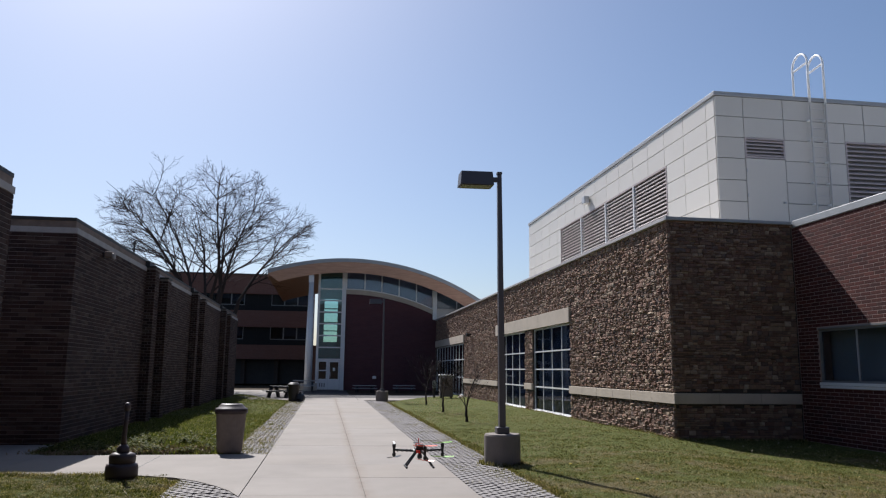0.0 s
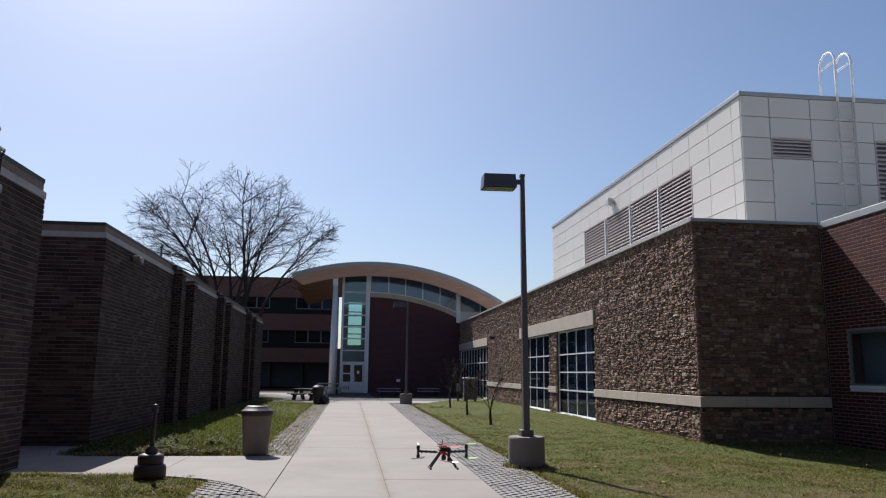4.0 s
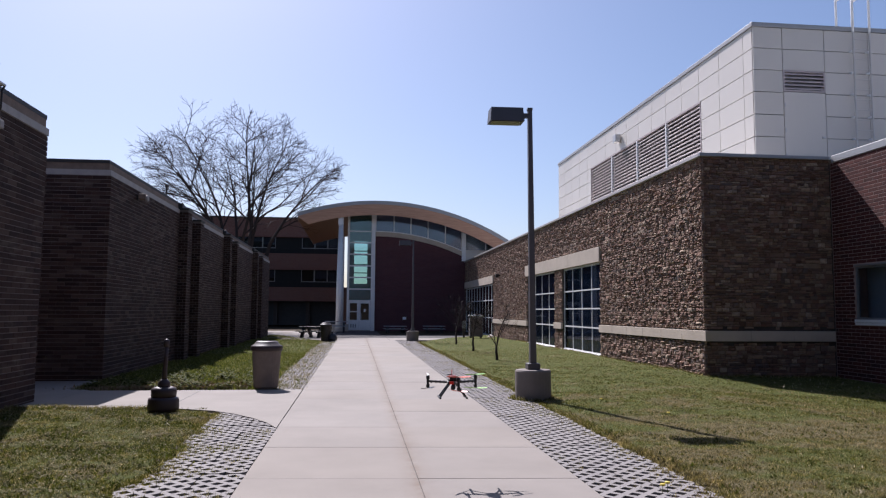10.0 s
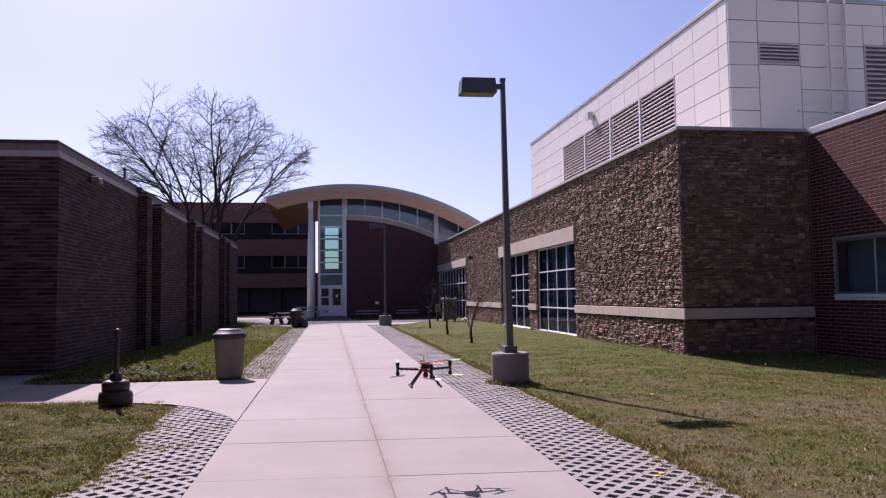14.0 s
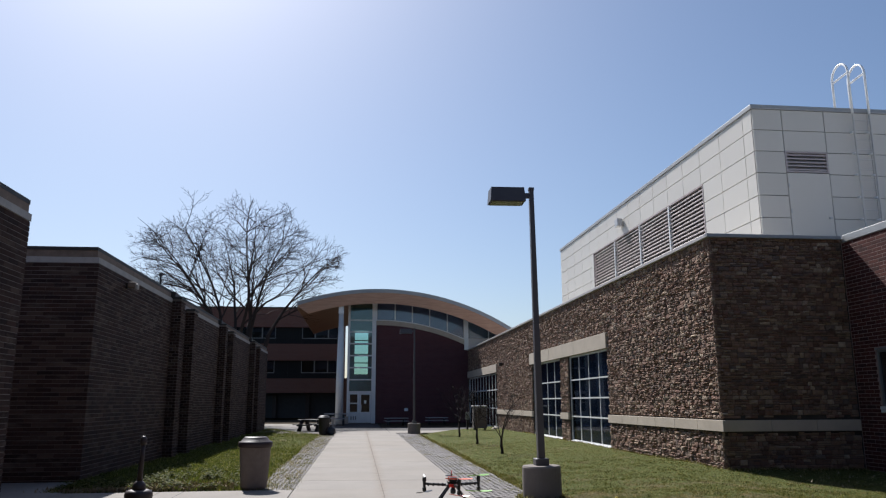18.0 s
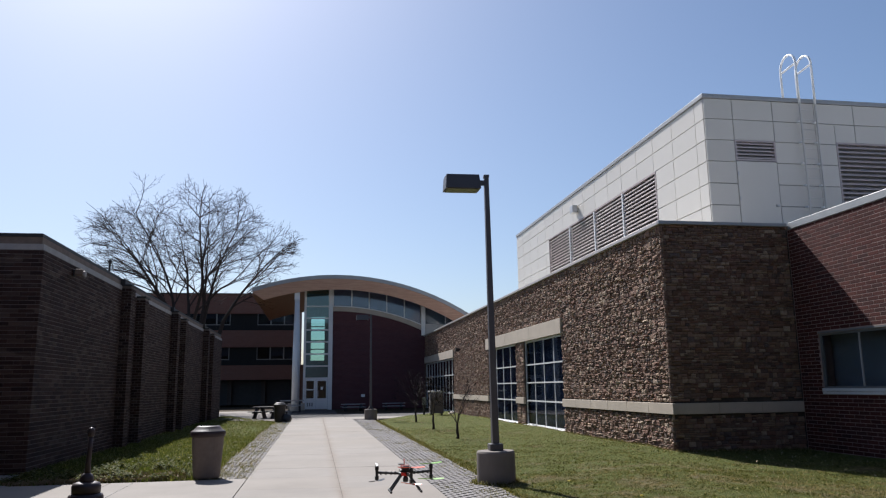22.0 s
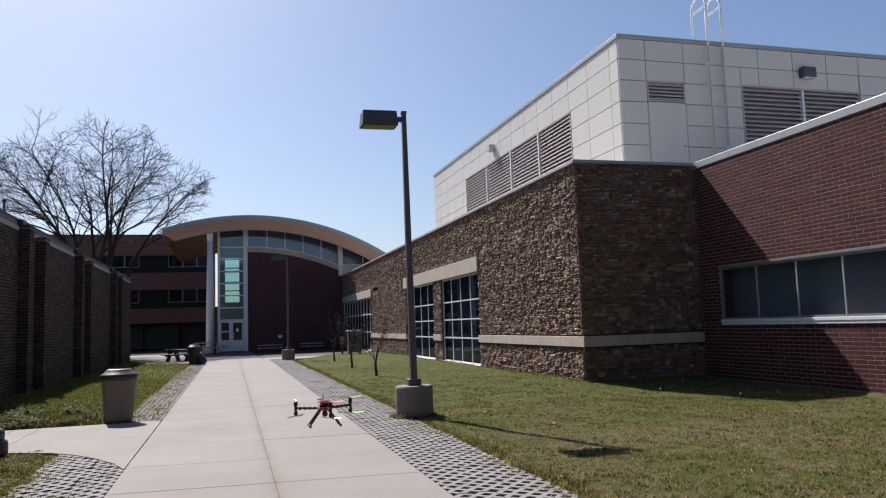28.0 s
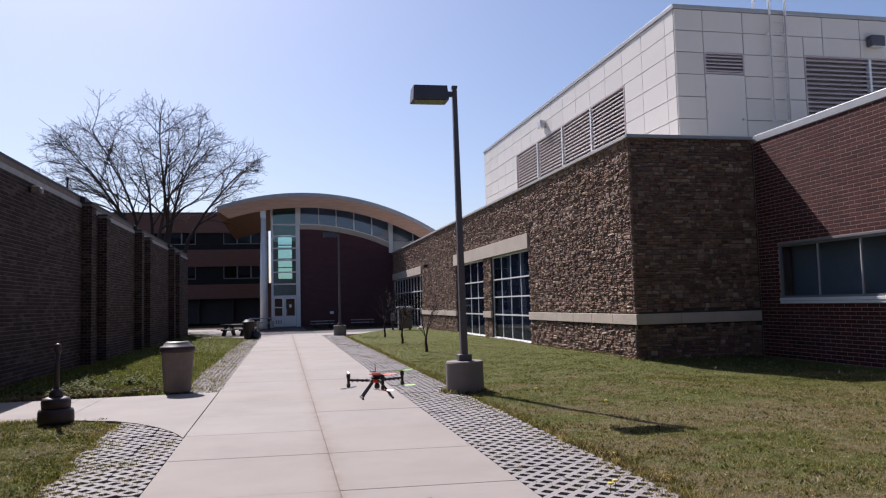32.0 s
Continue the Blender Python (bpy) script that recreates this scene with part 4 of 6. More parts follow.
far_block = low_block("brown_brick_block", "low brown brick block with weathered roof edge", -5.27, 15.76, 44.4, 9.0, (15.77, 16.1, 15.77, -1), (15.8, 19.6, 1.0, 3.0),
                      edge=((-0.006, 0.0), (-0.055, -0.045), (-0.05, -0.03)))
near_block = low_block("brown_brick_block", "low brown brick block beside the lawn", -5.15, -9.0, 12.24, 9.0, (11.92, 12.23, 12.23, 1), (8.8, 12.1, 1.0, 4.0))
part("recess_wall", Shape().box(-9.3, -9.0, 12.24, 15.76, -0.1, 4.2), MORTAR_L, near_block)
for y, top in ((21.85, 4.3), (23.6, 4.18), (29.1, 4.3), (30.85, 4.18), (37.2, 4.3), (39.05, 4.18)):
    fin = part("fin", Shape().box(-5.34, -5.04, y + 0.015, y + 0.5, -0.1, top), MORTAR_L, far_block, "brick fin with dark cap")
    s = Shape()
    rows = 53
    for j in range(rows):
        z, h = -0.05 + j * top / rows, top / rows - 0.011
        o = 0.102 if j % 2 else 0.0
        s.add(*laid("y", y + 0.015, -1, -5.34, 0.14 + o * 0.8, z, h, 0.014))
        s.add(*laid("y", y + 0.015, -1, -5.19 + o * 0.8, 0.165 - o * 0.8, z, h, 0.014))
        s.add(*laid("x", -5.04, 1, y + 0.0, 0.2 + o, z, h, 0.014))
        s.add(*laid("x", -5.04, 1, y + 0.21 + o, 0.29 - o, z, h, 0.014))
    tagged(part("brickwork", s, BRICK_L, fin), kind="stuff")
    part("fin_cap", Shape().box(-5.3, -5.01, y - 0.03, y + 0.53, top, top + 0.05), DARK_CAP, fin)
    if top > 4.2:
        part("edge_clip", Shape().box(-5.322, -5.2, y - 0.01, y + 0.2, top + 0.05, 4.5, 0.006), DARK_CAP, fin, "dark clip over the roof edge")
for (x, y, z) in ((-5.27, 17.6, 4.02), (-5.15, 10.1, 3.9)):
    fw = thing("wall_flood_light", "dark flood light with frosted lens under the roof edge", "light", (x, y, z), group="brown block flood lights")
    part("housing", Shape().box(x + 0.05, x + 0.22, y - 0.08, y + 0.08, z - 0.05, z + 0.08, 0.02), TAN_FASCIA, fw)
    part("lens", Shape().box(x + 0.2, x + 0.27, y - 0.07, y + 0.07, z - 0.085, z + 0.04, 0.025), LENS_DIM, fw)
    solid("bracket", DARK, x + 0.014, x + 0.05, y - 0.06, y + 0.06, z - 0.06, z + 0.06, fw)
cctv = thing("dome_camera", "grey dome security camera on a white bracket on the roof edge", "camera", (-5.2, 10.52, 4.53))
part("base", Shape().box(-0.13, 0.13, -0.13, 0.13, 0.0, 0.04, 0.012), FRAME_W, cctv, local=True)
part("mast", Shape().tube([(0.03, 0, 0.04), (0.03, 0, 0.16), (-0.03, -0.02, 0.22), (-0.03, -0.02, 0.29)], 0.023, 8), FRAME_W, cctv, local=True)
part("hood", Shape().turned([(0.088, 0.335), (0.096, 0.355), (0.086, 0.4), (0.025, 0.42)], -0.03, -0.02, 16), FRAME_G, cctv, smooth=True, local=True)
part("dome", Shape().turned([(0.015, 0.25), (0.056, 0.28), (0.078, 0.31), (0.083, 0.335)], -0.03, -0.02, 16), DARK, cctv, smooth=True, local=True)
cctv.scale = (0.82, 0.82, 0.82)
pipe = thing("conduit", "thin dark conduit down the brick wall below the roof edge", "pipe", (-5.12, 10.62, 3.9))
part("tube", Shape().tube([(-5.06, 10.5, 4.5), (-5.09, 10.5, 4.44), (-5.095, 10.5, 4.2), (-5.115, 10.5, 4.14), (-5.115, 10.5, 3.86), (-5.115, 10.25, 3.84)], 0.014, 6), DARK, pipe)
vent = thing("roof_vent", "thin dark vent pipe on the roof", "pipe", (-6.2, 24, 4.3))
part("pipe", Shape().tube([(-6.2, 24, 4.3), (-6.2, 24, 5.3)], 0.032, 8), DARK, vent)
part("cap", Shape().turned([(0.06, 5.29), (0.065, 5.34), (0.03, 5.39)], -6.2, 24, 10), DARK, vent)

# ---- hall with the arched roof ----
hall = thing("arched_hall", "brick hall with bowed timber roof, glass stair tower and clerestory", "building", (3, 58, 0))
AX, AZ = 1.3, -8.0


def arc_z(x, r, cx=AX, cz=AZ):
    return cz + math.sqrt(r * r - (x - cx) ** 2)


def arched_slab(r0, r1, x0, x1, y0, y1, n=48, cx=AX, cz=AZ, tip=0.0):
    s = Shape()
    vs = []
    for i in range(n + 1):
        x = x0 + (x1 - x0) * i / n
        cut = (r1 - r0 - 0.03) * max(0.0, 1 - (x - x0) / tip) if tip else 0.0
        za, zb = arc_z(x, r0 + cut, cx, cz) if r0 else 0.0, arc_z(x, r1, cx, cz)
        vs += [(x, y0, za), (x, y1, za), (x, y1, zb), (x, y0, zb)]
    fs = [(0, 1, 2, 3), (4 * n, 4 * n + 3, 4 * n + 2, 4 * n + 1)]
    for i in range(n):
        a, b = 4 * i, 4 * i + 4
        fs += [(a + k, b + k, b + (k + 1) % 4, a + (k + 1) % 4) for k in range(4)]
    return s.add(vs, fs)


RX, RZ = 1.36, -8.44
part("roof", arched_slab(17.53, 17.79, -4.44, 14.1, 53.2, 73.0, 48, RX, RZ), COPING, hall, "grey metal roof sheet with folded edge")
# Boards take the darkened wood, standing in for shade beneath the overhang.
for i in range(15):
    part("soffit_board", arched_slab(17.3, 17.52, -4.38, 14.0, 53.32 + i * 1.31, 53.32 + i * 1.31 + 1.3, 40, RX, RZ), WOOD_SHADE, hall, "timber soffit board with its shade in the tone")
part("fascia", arched_slab(16.75, 17.525, -4.41, 14.0, 53.24, 53.31, 72, RX, RZ, 0.75), WOOD, hall, "bowed timber fascia")
part("fascia", Shape().box(-4.42, -4.39, 53.32, 73.0, arc_z(-4.4, 17.28, RX, RZ), arc_z(-4.4, 17.52, RX, RZ)), WOOD_SHADE, hall)
part("wall", arched_slab(0, 14.95, 1.14, 7.84, 55.0, 55.4, 30), BRICK_FAR, hall, "dark red brick wall")
part("band", arched_slab(14.96, 15.28, 1.14, 7.58, 54.94, 55.3, 30), LIMESTONE, hall, "curved pale band")
cl_x = [1.16, 2.49, 3.75, 5.03, 6.33, 7.55]
for a, b in zip(cl_x, cl_x[1:]):
    # Slate sheet gives the panes the even tone of a reflection.
    part("backing", arched_slab(15.3, 16.8, a + 0.02, b - 0.02, 55.2, 55.22, 6), SLATE, hall, "added slate sheet toned like the glass's reflection")
    p = part("pane", arched_slab(15.34, 16.8, a + 0.04, b - 0.04, 55.08, 55.1, 6), GLASS_HIGH, hall)
    p.visible_shadow = False
    part("mullion", Shape().box(a - 0.035, a + 0.035, 55.0, 55.16, arc_z(a, 15.28), arc_z(a, 16.8)), FRAME_W, hall)
part("transom", arched_slab(15.29, 15.36, 1.14, 7.55, 55.0, 55.16, 30), FRAME_W, hall)
part("post", Shape().box(7.56, 7.86, 54.9, 55.3, 5.2, arc_z(7.8, 16.8)), FRAME_W, hall, "white post")
part("panel", Shape().box(7.88, 13.0, 54.98, 55.2, 4.9, 6.04), WHITE, hall, "white wall panel")
for a, b in ((7.9, 9.35), (9.41, 10.9)):
    part("backing", arched_slab(14.2, 16.8, a, b, 55.25, 55.27, 8), PALE_GREEN, hall, "pale grey-green sheet behind the glass")
    p = part("pane", arched_slab(14.2, 16.8, a, b, 55.1, 55.12, 8), GLASS_HIGH, hall)
    p.visible_shadow = False
part("mullion", Shape().box(9.35, 9.41, 55.0, 55.16, 6.04, arc_z(9.4, 16.8)), FRAME_W, hall)
part("room", Shape().box(1.2, 6, 60.0, 60.1, 0, 8.1).box(6, 13, 60.0, 60.1, 0, 4.9).box(1.2, 13, 55.5, 60, 4.8, 4.9), ROOM_SHADE, hall)
# glass tower
TX0, TX1 = -0.73, 0.83
for x0, x1 in ((-0.9, -0.74), (0.84, 1.13)):
    part("post", Shape().box(x0, x1, 54.86, 55.2, 0, arc_z((x0 + x1) / 2, 16.8)), FRAME_W, hall, "white steel tower post")
bars_z = [2.2, 3.05, 3.9, 4.755, 5.61, 6.45, 7.3]
tz = bars_z + [8.6]
for z in bars_z:
    part("transom", Shape().box(TX0, TX1, 54.95, 55.08, z - 0.045, z + 0.045), FRAME_W, hall)
for a, b in zip(tz, tz[1:]):
    p = part("pane", Shape().box(TX0, TX1, 55.0, 55.012, a + 0.05, b - 0.05), GLASS_TOWER, hall)
    p.visible_shadow = False
# Solid white below imitates lower glass reflecting the pale path.
door = part("door", Shape().box(0.02, 0.12, 54.94, 55.06, 0.05, 2.15).box(0.72, 0.82, 54.94, 55.06, 0.05, 2.15).box(0.12, 0.72, 54.94, 55.06, 0.05, 0.8).box(0.12, 0.72, 54.94, 55.06, 2.0, 2.15), FRAME_W, hall, "white glazed entrance door, lower glass whitened as a reflection")
p = part("pane", Shape().box(0.12, 0.72, 54.99, 55.0, 0.8, 2.0), GLASS_DOOR, door)
p.visible_shadow = False
solid("notice", PAPER, 0.34, 0.5, 54.975, 54.985, 1.38, 1.6, door, "white paper notice on the glass")
solid("handle", ALU, 0.14, 0.18, 54.88, 54.93, 0.9, 1.3, door)
# Sidelight's white lower panel likewise stands for reflecting glass.
side = part("sidelight", Shape().box(-0.73, -0.66, 54.94, 55.06, 0.05, 2.15).box(-0.14, 0.01, 54.94, 55.06, 0.05, 2.15).box(-0.66, -0.14, 54.94, 55.06, 0.05, 0.8).box(-0.66, -0.14, 54.94, 55.06, 1.36, 1.44).box(-0.66, -0.14, 54.94, 55.06, 2.02, 2.15), FRAME_W, hall)
for c, d in ((0.8, 1.36), (1.44, 2.02)):
    p = part("pane", Shape().box(-0.66, -0.14, 54.99, 55.0, c, d), GLASS_DOOR, side)
    p.visible_shadow = False
for x in (-0.6, -0.44, -0.28):
    solid("vent_slot", FRAME_G, x, x + 0.08, 54.932, 54.939, 0.25, 0.5, side)
# back of the tower: dark wall with a tall opening to the sky, barred
part("tower_back", solid_with_holes(Shape(), "y", 58.2, 58.4, -0.9, 1.15, 0, 8.6, [(-0.42, 0.6, 3.55, 6.85)]), SLATE, hall)
for z in (4.05, 4.4, 5.05, 5.8, 6.1):
    part("rail", Shape().box(-0.42, 0.6, 58.22, 58.3, z - 0.035, z + 0.035), FRAME_G, hall)
part("tower_side", Shape().box(1.13, 1.15, 55.4, 58.2, 0, 8.6), ROOM_SHADE, hall)
part("tower_floor", Shape().box(-0.9, 1.13, 55.1, 58.2, -0.05, 0.0), PLINTH, hall)
col = part("column", Shape().turned([(0.27, 0.0), (0.265, 3.0), (0.17, arc_z(-1.37, 16.3) - 0.5)], -1.37, 53.6, 24), FRAME_W, hall, "tall white round column", smooth=True)
part("capital", Shape().box(-1.57, -1.2, 53.41, 53.79, arc_z(-1.37, 16.3) - 0.5, arc_z(-1.37, 16.3) + 0.05, 0.015), FRAME_W, hall, "white square column head")
part("hanger", Shape().box(-1.5, -1.24, 53.45, 53.75, arc_z(-1.37, 16.3) + 0.05, arc_z(-1.37, 17.35, RX, RZ)), DARK_CAP, hall)
part("base", Shape().turned([(0.33, 0.0), (0.33, 0.25), (0.27, 0.3)], -1.37, 53.6, 24), LIMESTONE, hall)
part("ledge", Shape().box(-1.9, -0.75, 54.2, 54.6, 0.0, 0.5, 0.02), LIMESTONE, hall, "low pale ledge by the door")

box_ = thing("wall_box", "small white box on the dark brick wall", "box", (3.33, 55.0, 0.94))
part("box", Shape().box(3.2, 3.46, 54.9, 54.998, 0.84, 1.04, 0.01), WHITE_STEEL, box_)
cover = thing("drain_cover", "low pale cover beside the stone wall", "cover", (7.3, 41.35, 0))
part("dome", Shape().turned([(0.2, -0.02), (0.2, 0.04), (0.14, 0.1), (0.06, 0.14), (0.03, 0.145)], n=14), LIMESTONE, cover, local=True, smooth=True)

# ---- three-storey building behind ----
back = thing("three_storey_building", "brown brick building of three storeys with ribbon windows", "building", (-16, 82, 0))
FY = 78.0
bands = [(2.42, 3.85), (5.64, 7.32), (9.0, 10.95)]
for z0, z1 in bands:
    part("wall", Shape().box(-46, -1.75, FY, FY + 0.5, z0, z1), BRICK_BACK, back, "brown brick band")
part("coping", Shape().box(-46.1, -1.7, FY - 0.08, FY + 0.6, 10.95, 11.05), DARK_CAP, back)
part("core", Shape().box(-46, -1.8, FY + 1.4, FY + 14, -0.06, 10.9), ROOM_SHADE, back)
part("wall", Shape().box(-2.1, -1.75, FY + 0.5, FY + 14, 0, 10.95), BRICK_BACK, back)
part("roof", Shape().box(-46, -1.75, FY + 0.5, FY + 14, 10.7, 10.9), DARK_CAP, back)
for z0, z1 in ((3.85, 5.64), (7.32, 9.0)):
    x = -45.8
    i = 0
    while x < -2.3:
        w = 1.32
        if i % 5 in (0, 1, 2):
            win = part("window", Shape().box(x, x + w, FY + 0.28, FY + 0.36, z0 + 0.55, z0 + 0.62).box(x, x + 0.06, FY + 0.28, FY + 0.36, z0 + 0.62, z1).box(x + w - 0.06, x + w, FY + 0.28, FY + 0.36, z0 + 0.62, z1), FRAME_G, back)
            p = part("pane", Shape().box(x + 0.06, x + w - 0.06, FY + 0.31, FY + 0.32, z0 + 0.62, z1), GLASS_BACK, win)
            p.visible_shadow = False
            # Added sheet behind the pane, coloured like a reflection in it.
            if (i * 7) % 10 != 0:
                part("blind", Shape().box(x + 0.08, x + w - 0.08, FY + 0.45, FY + 0.46, z0 + 0.62 + 0.3 * ((i * 3) % 4), z1), BACK_REFLECTION, win)
        else:
            # Black sheet in place of a bay's dark depth.
            part("infill", Shape().box(x, x + w, FY + 0.3, FY + 0.36, z0 + 0.55, z1), VOID_SHADE, back)
        part("infill", Shape().box(x, x + w, FY + 0.3, FY + 0.4, z0, z0 + 0.545), VOID_SHADE, back)
        x += w + 0.01
        i += 1
for i in range(14):
    part("pier", Shape().box(-45 + i * 3.3, -44.6 + i * 3.3, FY + 0.9, FY + 1.3, -0.06, 2.42), BRICK_DIM, back)
link = thing("low_link", "low dark link building between hall and rear block", "building", (0, 66, 0))
part("wall", Shape().box(-1.75, 1.1, 66, 70, -0.06, 3.5), BRICK_BACK, link)

# ---- bare tree ----
def grow_tree(seed, base, height, spread, trunk_r, limbs, levels, mats, label, group, name="bare_tree", forks=(3, 3, 3, 3), girth=0.6, sides=5, thin=0.01):
    r = random.Random(seed)
    t = thing(name, label, "tree", base, group=group)
    trunk, limb, twig = Shape(), Shape(), Shape()

    mid = Vector((0, 0, height * 0.56))
    half = Vector((spread * height * 0.5, spread * height * 0.5, height * 0.46))

    def outside(p, level=0):
        if p.z < height * (0.34 if level else 0.2) + 0.25 * max(0.0, math.hypot(p.x, p.y) - 2.5):
            return True
        q = p - mid
        if q.z < 0:
            q.z *= 1.7
        return (q.x / half.x) ** 2 + (q.y / half.y) ** 2 + (q.z / half.z) ** 2 > 1 + (r.uniform(-0.3, 0.05) if level < 3 else r.uniform(-0.15, 0.25))

    def branch(p, d, length, rad, level):
        pts, radii, ways = [p], [rad], [d]
        steps = 6 if level == 0 else 5 if level < 3 else 4
        bend = Vector((r.uniform(-1, 1), r.uniform(-1, 1), r.uniform(-0.5, 0.6))) * 0.05
        for k in range(steps):
            d = (d + bend + (Vector((d.x, d.y, 0)) * 0.16 if level == 0 else Vector()) + Vector((r.uniform(-1, 1), r.uniform(-1, 1), r.uniform(-0.8, 0.8))) * (0.1 if level < 1 else 0.17) + Vector((0, 0, 0.05 if level > 1 else 0))).normalized()
            p = p + d * (length / steps)
            pts.append(p)
            ways.append(d)
            radii.append(max(rad * (1 - (k + 1) / steps * 0.5), thin * (0.6 if level < levels else 0.35)))
            if outside(p, level) and k >= (1 if level < 2 else 0):
                break
        (limb if level < 2 else twig).tube(pts, radii, sides if level < 2 else 3, capped=False)
        if level >= levels:
            return
        for k in range(forks[level]):
            i = r.randint(1, len(pts) - 1) if k else len(pts) - 1
            if outside(pts[i], 1):
                i = max(1, i - 1)
                if level >= 2 and outside(pts[i], 1):
                    continue
            out = Vector((p.x, p.y, 0)).normalized()
            side = Vector((r.uniform(-1, 1), r.uniform(-1, 1), r.uniform(-0.5, 0.6))) + out * 0.25
            nd = (ways[i] + side.normalized() * (r.uniform(0.45, 1.0) if level < 2 else r.uniform(0.35, 0.75))).normalized()
            branch(pts[i], nd, length * (r.uniform(0.42, 0.78) if level < 2 else r.uniform(0.42, 0.85)), max(radii[i] * girth, thin), level + 1)

    top = Vector((0, 0, height * 0.25))
    trunk.tube([(0, 0, -0.05), (0.02, 0, height * 0.06), (0, 0.02, height * 0.14), tuple(top)], [trunk_r * 1.35, trunk_r * 1.05, trunk_r, trunk_r * 0.9], 10)
    for k in range(limbs):
        a = 2 * math.pi * ((k * 0.381966) % 1.0) + r.uniform(-0.2, 0.2)
        lean = spread * (0.1 + 0.55 * k / limbs)
        d = Vector((math.cos(a) * lean, math.sin(a) * lean, 1)).normalized()
        branch(top * r.uniform(0.75, 1.0), d, height * r.uniform(0.55, 0.68), trunk_r * r.uniform(0.32, 0.45), 0)
    part("trunk", trunk, mats[0], t, local=True, smooth=True)
    part("limb_work", limb, mats[0], t, local=True)
    part("crown", twig, mats[1], t, local=True)
    return t


def crown_tree(seed, base, label, group, stems):
    """A bare vase-shaped tree: several stems, limbs that sweep up and outwards, fine twigs. stems: (x, y) at 8.5 m, lean, length."""
    r = random.Random(seed)
    t = thing("bare_tree", label, "tree", base, group=group)
    trunk, limb, twig = Shape(), Shape(), Shape()

    def room(p):
        """Below 1 inside the crown's outline."""
        u, v = p.x / 7.8, p.y / 6.8
        w = (p.z - 10.0) / (6.3 if p.z > 10.0 else 6.5)
        lump = 0.18 * noise.noise(Vector((p.x * 0.45, p.y * 0.45, p.z * 0.45 + seed)))
        side = 0.12 if p.x > 3.2 and p.z > 12.6 else 0.0
        return math.sqrt(u * u + v * v + w * w) + lump + side

    def shoot(p, d, length, rad, level, bend):
        step = (0.55, 0.45, 0.32, 0.24, 0.17)[level]
        n = max(3, int(length / step))
        pts, radii, ways = [p], [rad], [d]
        limit = r.uniform(0.8, 1.13) if level else 0.9
        end = max(rad * (0.1 if level == 0 else 0.25), 0.007)
        for k in range(n):
            out = Vector((p.x, p.y, 0.0))
            out = out.normalized() if out.length > 0.3 else Vector()
            wob = (0.07, 0.085, 0.1, 0.13, 0.16)[level]
            d = d + bend + out * (0.012, 0.034, 0.036, 0.03, 0.03)[level] + Vector((r.gauss(0, wob), r.gauss(0, wob), r.gauss(0, wob * 0.8)))
            if level >= 2:
                d.z += 0.015 if d.z < 0.5 else -0.02
            d.normalize()
            p = p + d * step
            pts.append(p)
            ways.append(d)
            radii.append(rad + (end - rad) * (k + 1) / n)
            if p.z > 5.5 and room(p) > limit:
                break
        m = len(pts) - 1
        for i in range(m + 1):
            radii[i] = rad + (end - rad) * i / max(1, m)
        (trunk if level == 0 else limb if level < 3 else twig).tube(pts, radii, (9, 6, 4, 3, 3)[level], capped=False)
        if level == 4:
            return
        count = (11, 7, 4, 2)[level]
        got = m * step
        turn = r.uniform(0, 6.28)
        for k in range(count):
            low = (0.06, 0.12, 0.15, 0.15)[level]
            u = low + (1 - low) * (k + r.uniform(0.1, 0.9)) / count
            i = min(m, max(1, int(u * m + 0.5)))
            if pts[i].z < 5.4 + 0.18 * abs(pts[i].x) or room(pts[i]) > 1.0:
                continue
            turn += 2.4 + r.uniform(-0.5, 0.5)
            a_ = ways[i].orthogonal().normalized()
            b_ = ways[i].cross(a_)
            off = a_ * math.cos(turn) + b_ * math.sin(turn)
            if level == 0:
                off = Vector((off.x, off.y, 0.25 * off.z)) + 0.35 * Vector((pts[i].x, pts[i].y, 0)).normalized()
            spread = math.radians(r.uniform(*((28, 62), (26, 50), (28, 55), (25, 55))[level]))
            nd = (ways[i] * math.cos(spread) + off.normalized() * math.sin(spread)).normalized()
            if nd.z < -0.1:
                nd.z *= 0.35
                nd.normalize()
            rest = max(got * (1 - u), 0.25 * got)
            ln = (r.uniform(0.5, 0.95) * rest + 1.2, r.uniform(0.4, 0.75) * rest + 0.5, r.uniform(0.4, 0.8) * rest + 0.3, r.uniform(0.3, 0.7))[level]
            nr = max(radii[i] * r.uniform(0.5, 0.72), (0.034, 0.019, 0.0115, 0.008)[level])
            shoot(pts[i], nd, ln, nr, level + 1, Vector((0, 0, r.uniform(-0.02, 0.018) if level < 2 else r.uniform(-0.03, 0.03))))

    for x8, y8, lean, length in stems:
        p, pts = Vector((0, 0, 0.3)), []
        for k in range(9):
            u = k / 8
            pts.append(Vector((x8 * u ** 0.85 + r.gauss(0, 0.03), y8 * u ** 0.85, 0.3 + 5.9 * u)))
        trunk.tube(pts, [0.24 - 0.014 * k for k in range(9)], 9, capped=False)
        d = (pts[-1] - pts[-3]).normalized()
        shoot(pts[-1], (d + Vector((lean, y8 * 0.22, 0))).normalized(), length, 0.115, 0, Vector((lean * 0.02, 0, 0)))
    trunk.tube([(0, 0, -0.05), (0, 0, 0.5), (0, 0, 1.2)], [0.55, 0.42, 0.3], 12)
    part("trunk", trunk, BARK, t, local=True, smooth=True)
    part("limb_work", limb, BARK, t, local=True)
    part("crown", twig, TWIG, t, local=True)
    return t


